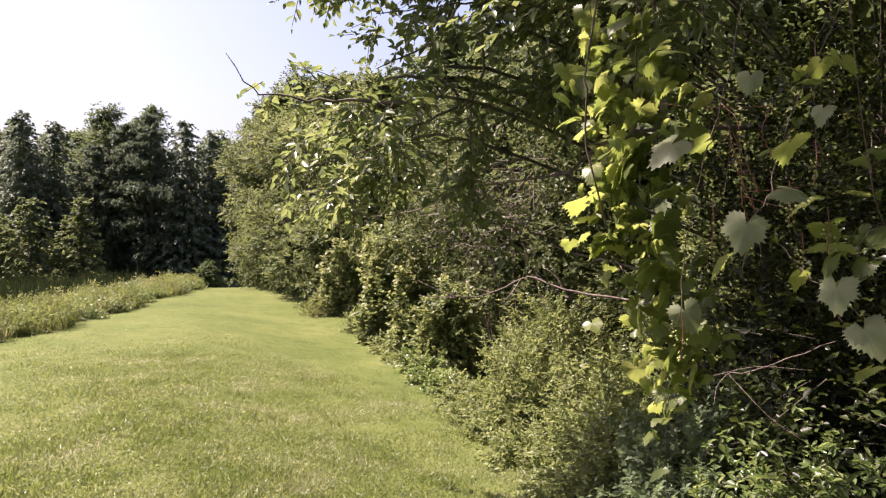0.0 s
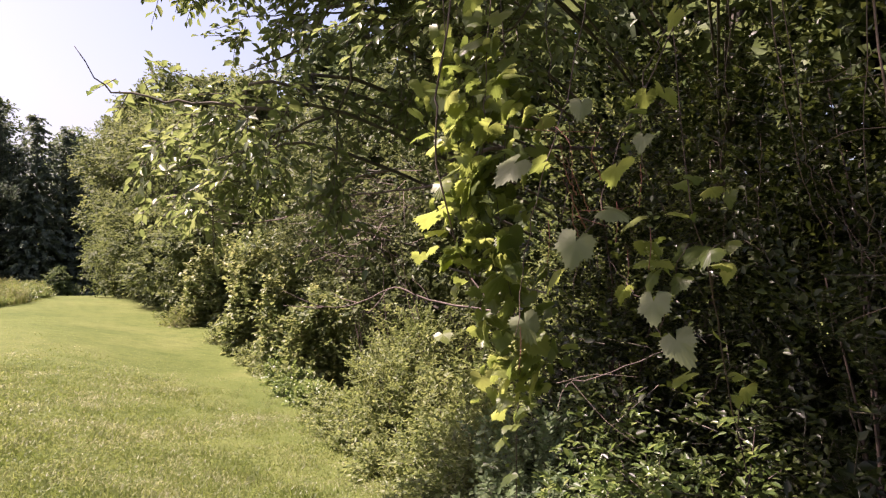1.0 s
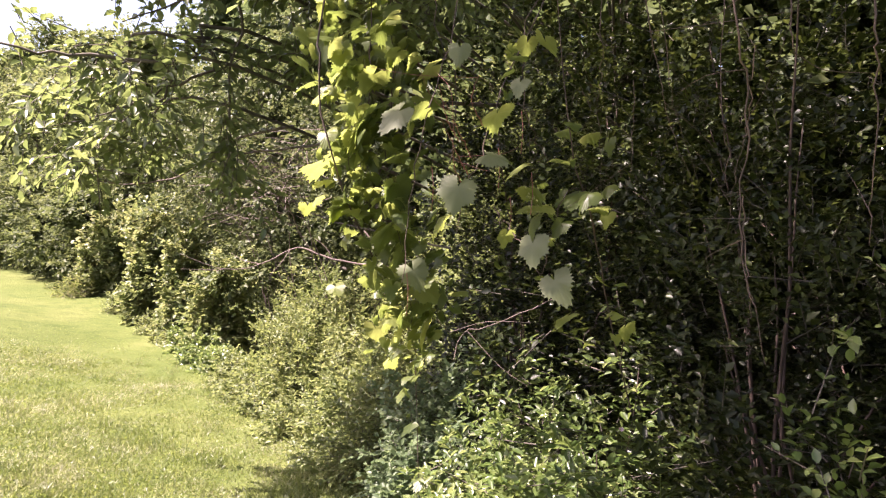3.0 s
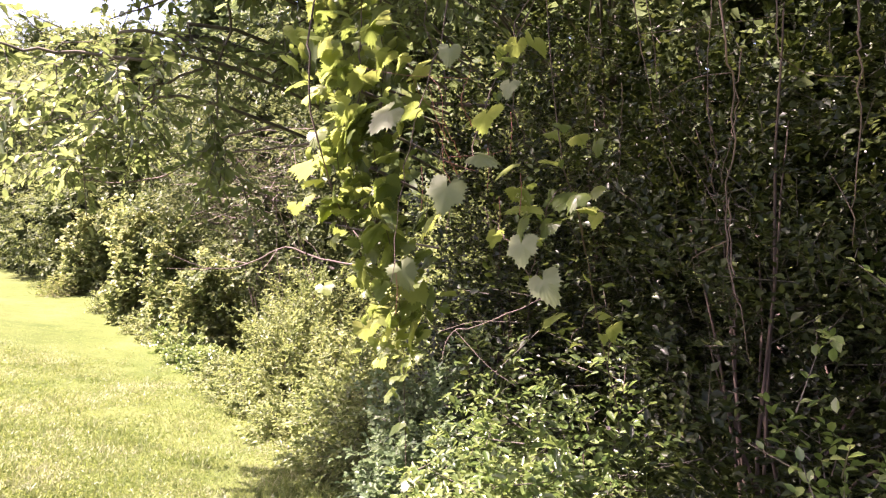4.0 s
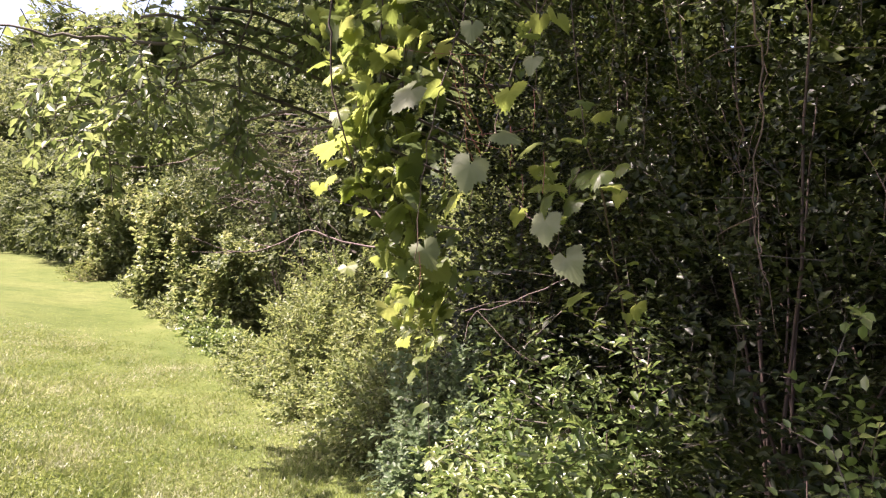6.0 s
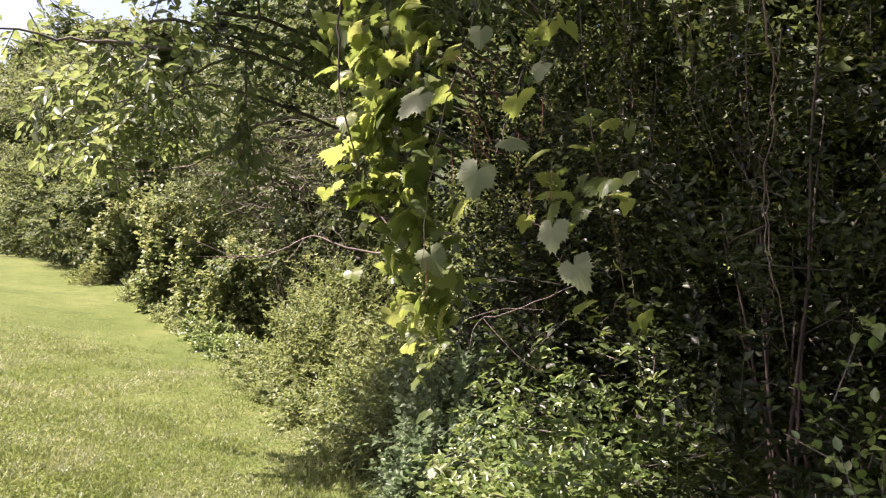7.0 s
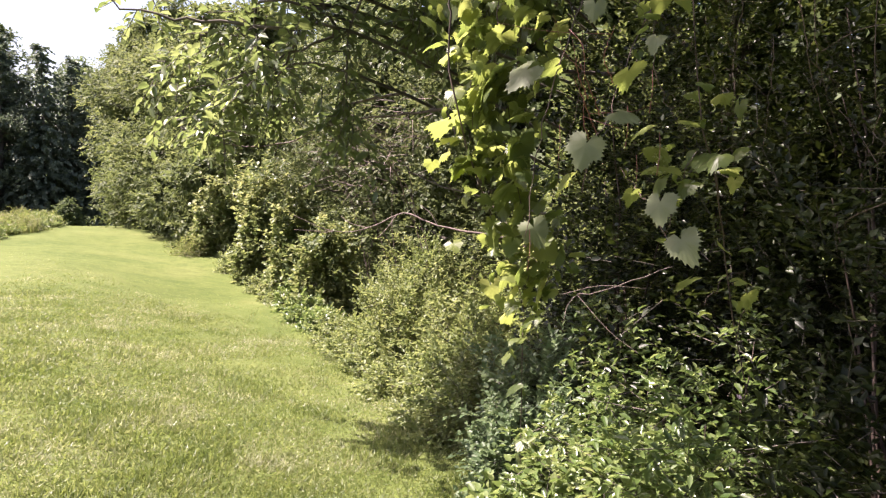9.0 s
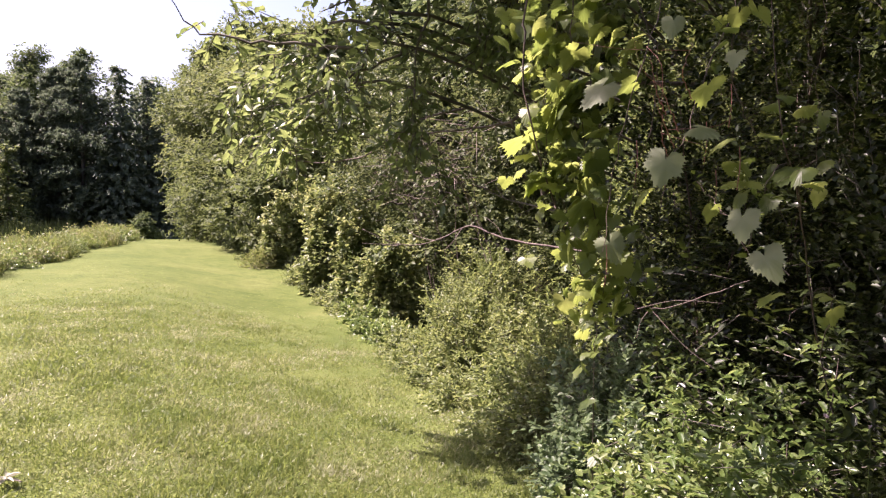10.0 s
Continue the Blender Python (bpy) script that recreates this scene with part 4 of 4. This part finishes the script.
# ---- meadow strip and grass ----
def meadow():
    """Uncut weeds along the far side of the mown ridge, taller reeds behind."""
    n = 22000
    y = RNG.uniform(9.5, 36, n)
    edge = np.interp(y, [9, 11.3, 22, 30, 36], [-6.3, -6.6, -7.7, -10.8, -13.0]) + 0.25 * np.sin(y * 1.7)
    x = edge - RNG.exponential(1.1, n)
    h = 0.27 + 0.04 * smooth(0, 1.5, edge - x) - 0.1 * smooth(1.5, 4, edge - x) + 0.12 * np.sin(x * 1.3) * np.sin(y * 0.9) + 0.14 * np.sin(x * 3.1 + y) * np.sin(y * 2.3) + 0.1 * np.sin(x * 6.7 - y) * np.sin(y * 4.9)
    o = np.stack([x, y, gz(x, y)], 1)
    d = np.array([0, 0, 1.0]) + RNG.normal(0, 0.28, (n, 3))
    v, t = leaves(o, d, RNG.normal(0, 1, (n, 3)), h * RNG.uniform(0.7, 1.25, n), 0.022, NEEDLES)
    m = 7500
    i = RNG.integers(0, n, m)
    top = o[i] + np.array([0, 0, 1.0]) * (h[i] * RNG.uniform(0.3, 1.0, m))[:, None]
    v2, t2, e = sprigs(top, np.array([0, 0, 0.7]) + RNG.normal(0, 0.5, (m, 3)), 0.15, 5, 0.08, 0.4, DIAMOND)
    tagged(new("meadow_weeds", mesh_of("meadow_weeds", *join((v, t), (v2, t2)), WEED)), "pale flowering weeds and dry grass beside the lawn", "weeds", kind="stuff")
    k = 14000
    y = RNG.uniform(13, 44, k)
    x = np.interp(y, [13, 22, 30, 44], [-8.8, -9.6, -12.4, -17.5]) - RNG.exponential(3.5, k)
    o = np.stack([x, y, gz(x, y)], 1)
    d = np.array([0, 0, 1.0]) + RNG.normal(0, 0.17, (k, 3))
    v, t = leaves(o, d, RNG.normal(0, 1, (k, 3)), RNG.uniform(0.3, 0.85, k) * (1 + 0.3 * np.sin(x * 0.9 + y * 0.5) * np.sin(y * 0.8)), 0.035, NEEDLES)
    tagged(new("reeds", mesh_of("reeds", v, t, REED_SHADE)), "tall green reeds in front of the wood, coloured dark for its shade", "reeds", kind="stuff")
    for i in range(22):
        y = 10.6 + 0.62 * i + RNG.uniform(-0.2, 0.2)
        x = float(np.interp(y, [9, 11.3, 22, 30], [-6.3, -6.6, -7.6, -10.8])) - (0.35 if i % 2 else RNG.uniform(0.6, 1.9))
        big = RNG.uniform(0.55, 1.0)
        shrub("weed_clump", (x, y), 0.62 * big, 0.55 * big, 0.48 * big, BRIGHT if i % 3 else WEED, int(340 * big), 0.075, "yellow-green weed clump at the meadow's edge", 7, 0.4, DIAMOND, 0.22, 0.2, stems=4, lumps=3.2, group="weed clumps at the meadow's edge", category="weed")


def lawn():
    """Mown blades, thick where the lawn is near, thinner beyond."""
    n = 340000
    r = 2.0 + 8.5 * RNG.uniform(0, 1, n) ** 1.25 + RNG.exponential(1.3, n) * RNG.uniform(-0.1, 1.3, n)
    a = RNG.uniform(-0.66, 0.4, n) + RNG.normal(0, 0.07, n)
    x, y = r * np.sin(a), r * np.cos(a)
    keep = (x < hedge_x(y) + 0.25) & (x > -6.8)
    x, y = x[keep], y[keep]
    k = len(x)
    far = np.hypot(x, y) / 8
    o = np.stack([x, y, gz(x, y) - 0.004], 1)
    d = np.array([0, 0, 0.42]) + RNG.normal(0, 0.55, (k, 3)) * np.array([1, 1, 0.8])
    d[:, 2] = np.abs(d[:, 2])
    patch = 1 + 0.3 * np.sin(x * 3.1 + np.sin(y * 2.2)) * np.sin(y * 2.7 + 1) + 0.25 * np.sin(x * 7.3 + 2 * np.sin(y * 1.3)) * np.sin(y * 6.1 + x)
    face = np.array([0, 0, 0.9]) + RNG.normal(0, 0.7, (k, 3))
    v, t = leaves(o, d, face, RNG.uniform(0.02, 0.055, k) * patch * np.clip(1.3 - far * 0.5, 0.4, 1), 0.0075 + 0.005 * far, NEEDLES)
    tagged(new("lawn_grass", mesh_of("lawn_grass", v, t, BLADE)), "short mown grass, green with dry blades", "grass", kind="stuff")


def berries():
    """Unripe grapes in loose bunches among the vine's leaves."""
    oct_v = np.array([(1, 0, 0), (-1, 0, 0), (0, 1, 0), (0, -1, 0), (0, 0, 1), (0, 0, -1)], float)
    oct_t = np.array([(0, 2, 4), (2, 1, 4), (1, 3, 4), (3, 0, 4), (2, 0, 5), (1, 2, 5), (3, 1, 5), (0, 3, 5)])
    for x, y, z in [(0.63, 1.66, 1.63), (0.84, 1.66, 1.56), (0.8, 1.64, 1.68), (0.9, 1.66, 1.62), (0.58, 1.72, 1.36), (0.88, 1.68, 1.78)]:
        root = thing("grape_bunch", (x, y, z), "loose bunch of small unripe green grapes", "grapes", "grape bunches")
        stalk = bend([(0, 0, 0.05), (0.004, 0, 0), (0, 0.003, -0.06)], 6)
        part("stalk", mesh_of("stalk", *tube(stalk, 0.0012, 4), REDSTEM), root)
        me = mesh_of("grape", oct_v * 0.0042, oct_t, BERRY)
        me.polygons.foreach_set("use_smooth", np.ones(8, bool))
        for k in range(22):
            part("grape", me, root).location = (RNG.normal(0, 0.011), RNG.normal(0, 0.011), RNG.uniform(-0.06, 0.012))


def flowers():
    """Pale pink blossom on the weeds in the sun."""
    for x, y, z in [(1.24, 1.66, 0.96), (1.2, 1.7, 0.95), (1.28, 1.63, 0.94)]:
        root = thing("weed_flower", (x, y, z - 0.1), "pale pink blossom on a weed stem", "flower", "weed blossoms")
        part("stem", mesh_of("stem", *tube([(0.04, 0.05, -0.15), (0.01, 0.01, 0.03), (0, 0, 0.1)], 0.001, 5), BRIGHT), root)
        a = np.arange(6) * 1.047
        d = np.stack([np.cos(a), np.sin(a) * 0.8 - 0.5, np.sin(a) * 0.5 + 0.3], 1)
        v, t = leaves(np.tile(np.array([[0, 0, 0.1]]), (6, 1)), d, np.tile(np.array([[0, -0.7, 0.7]]), (6, 1)), 0.01, 0.008, OVAL)
        part("petals", mesh_of("petals", v, t, PETAL), root)


def lawn_weeds():
    """Single tufts and flat weeds in the mown grass."""
    for x, y in [(-2.8, 5.75), (-1.65, 5.7), (-2.2, 7.6), (-3.6, 7.0), (-0.6, 6.3), (-1.2, 4.3)]:
        z = float(gz(x, y))
        root = thing("lawn_tuft", (x, y, z), "longer green tuft in the mown grass", "grass", "tufts in the lawn")
        k = 30
        d = np.array([0, 0, 0.9]) + RNG.normal(0, 0.5, (k, 3))
        v, t = leaves(RNG.normal(0, 0.025, (k, 3)) * np.array([1, 1, 0]), d, RNG.normal(0, 1, (k, 3)), RNG.uniform(0.04, 0.1, k), 0.007, NEEDLES)
        tagged(part("grass", mesh_of("grass", v, t, BLADE), root), kind="stuff")
    x, y = LAWN_WEED
    root = thing("dry_leaf_spray", (x, y, float(gz(x, y))), "pale dry leaf spray lying on the mown grass", "leaf")
    part("stem", mesh_of("stem", *tube([(-0.09, 0.02, 0.02), (0.01, 0, 0.045), (0.09, -0.02, 0.04)], 0.003, 5), TWIG), root)
    a = np.arange(9) * 2.4
    d = np.stack([np.cos(a), np.sin(a), 0.15 + 0.1 * np.sin(a * 2)], 1)
    v, t = leaves(np.stack([np.zeros(9), np.zeros(9), 0.035 + 0.003 * np.arange(9)], 1), d, np.tile(np.array([[0, 0, 1.0]]), (9, 1)), 0.075, 0.022, OVAL)
    part("foliage", mesh_of("foliage", v, t, PALE), root)


LAWN_WEED = (-1.98, 3.69)
BERRY = leaf_material("unripe_grapes", [(0.16, 0.19, 0.05), (0.25, 0.26, 0.09)], 0.25, 0.35, 3.0, True)
PETAL = leaf_material("petals", [(0.36, 0.25, 0.28), (0.5, 0.38, 0.4)], 0.4, 0.5)
PALE = leaf_material("pale_weed_leaves", [(0.16, 0.16, 0.11), (0.26, 0.25, 0.19)], 0.2, 0.5)
meadow()
berries()
flowers()
lawn_weeds()
lawn()
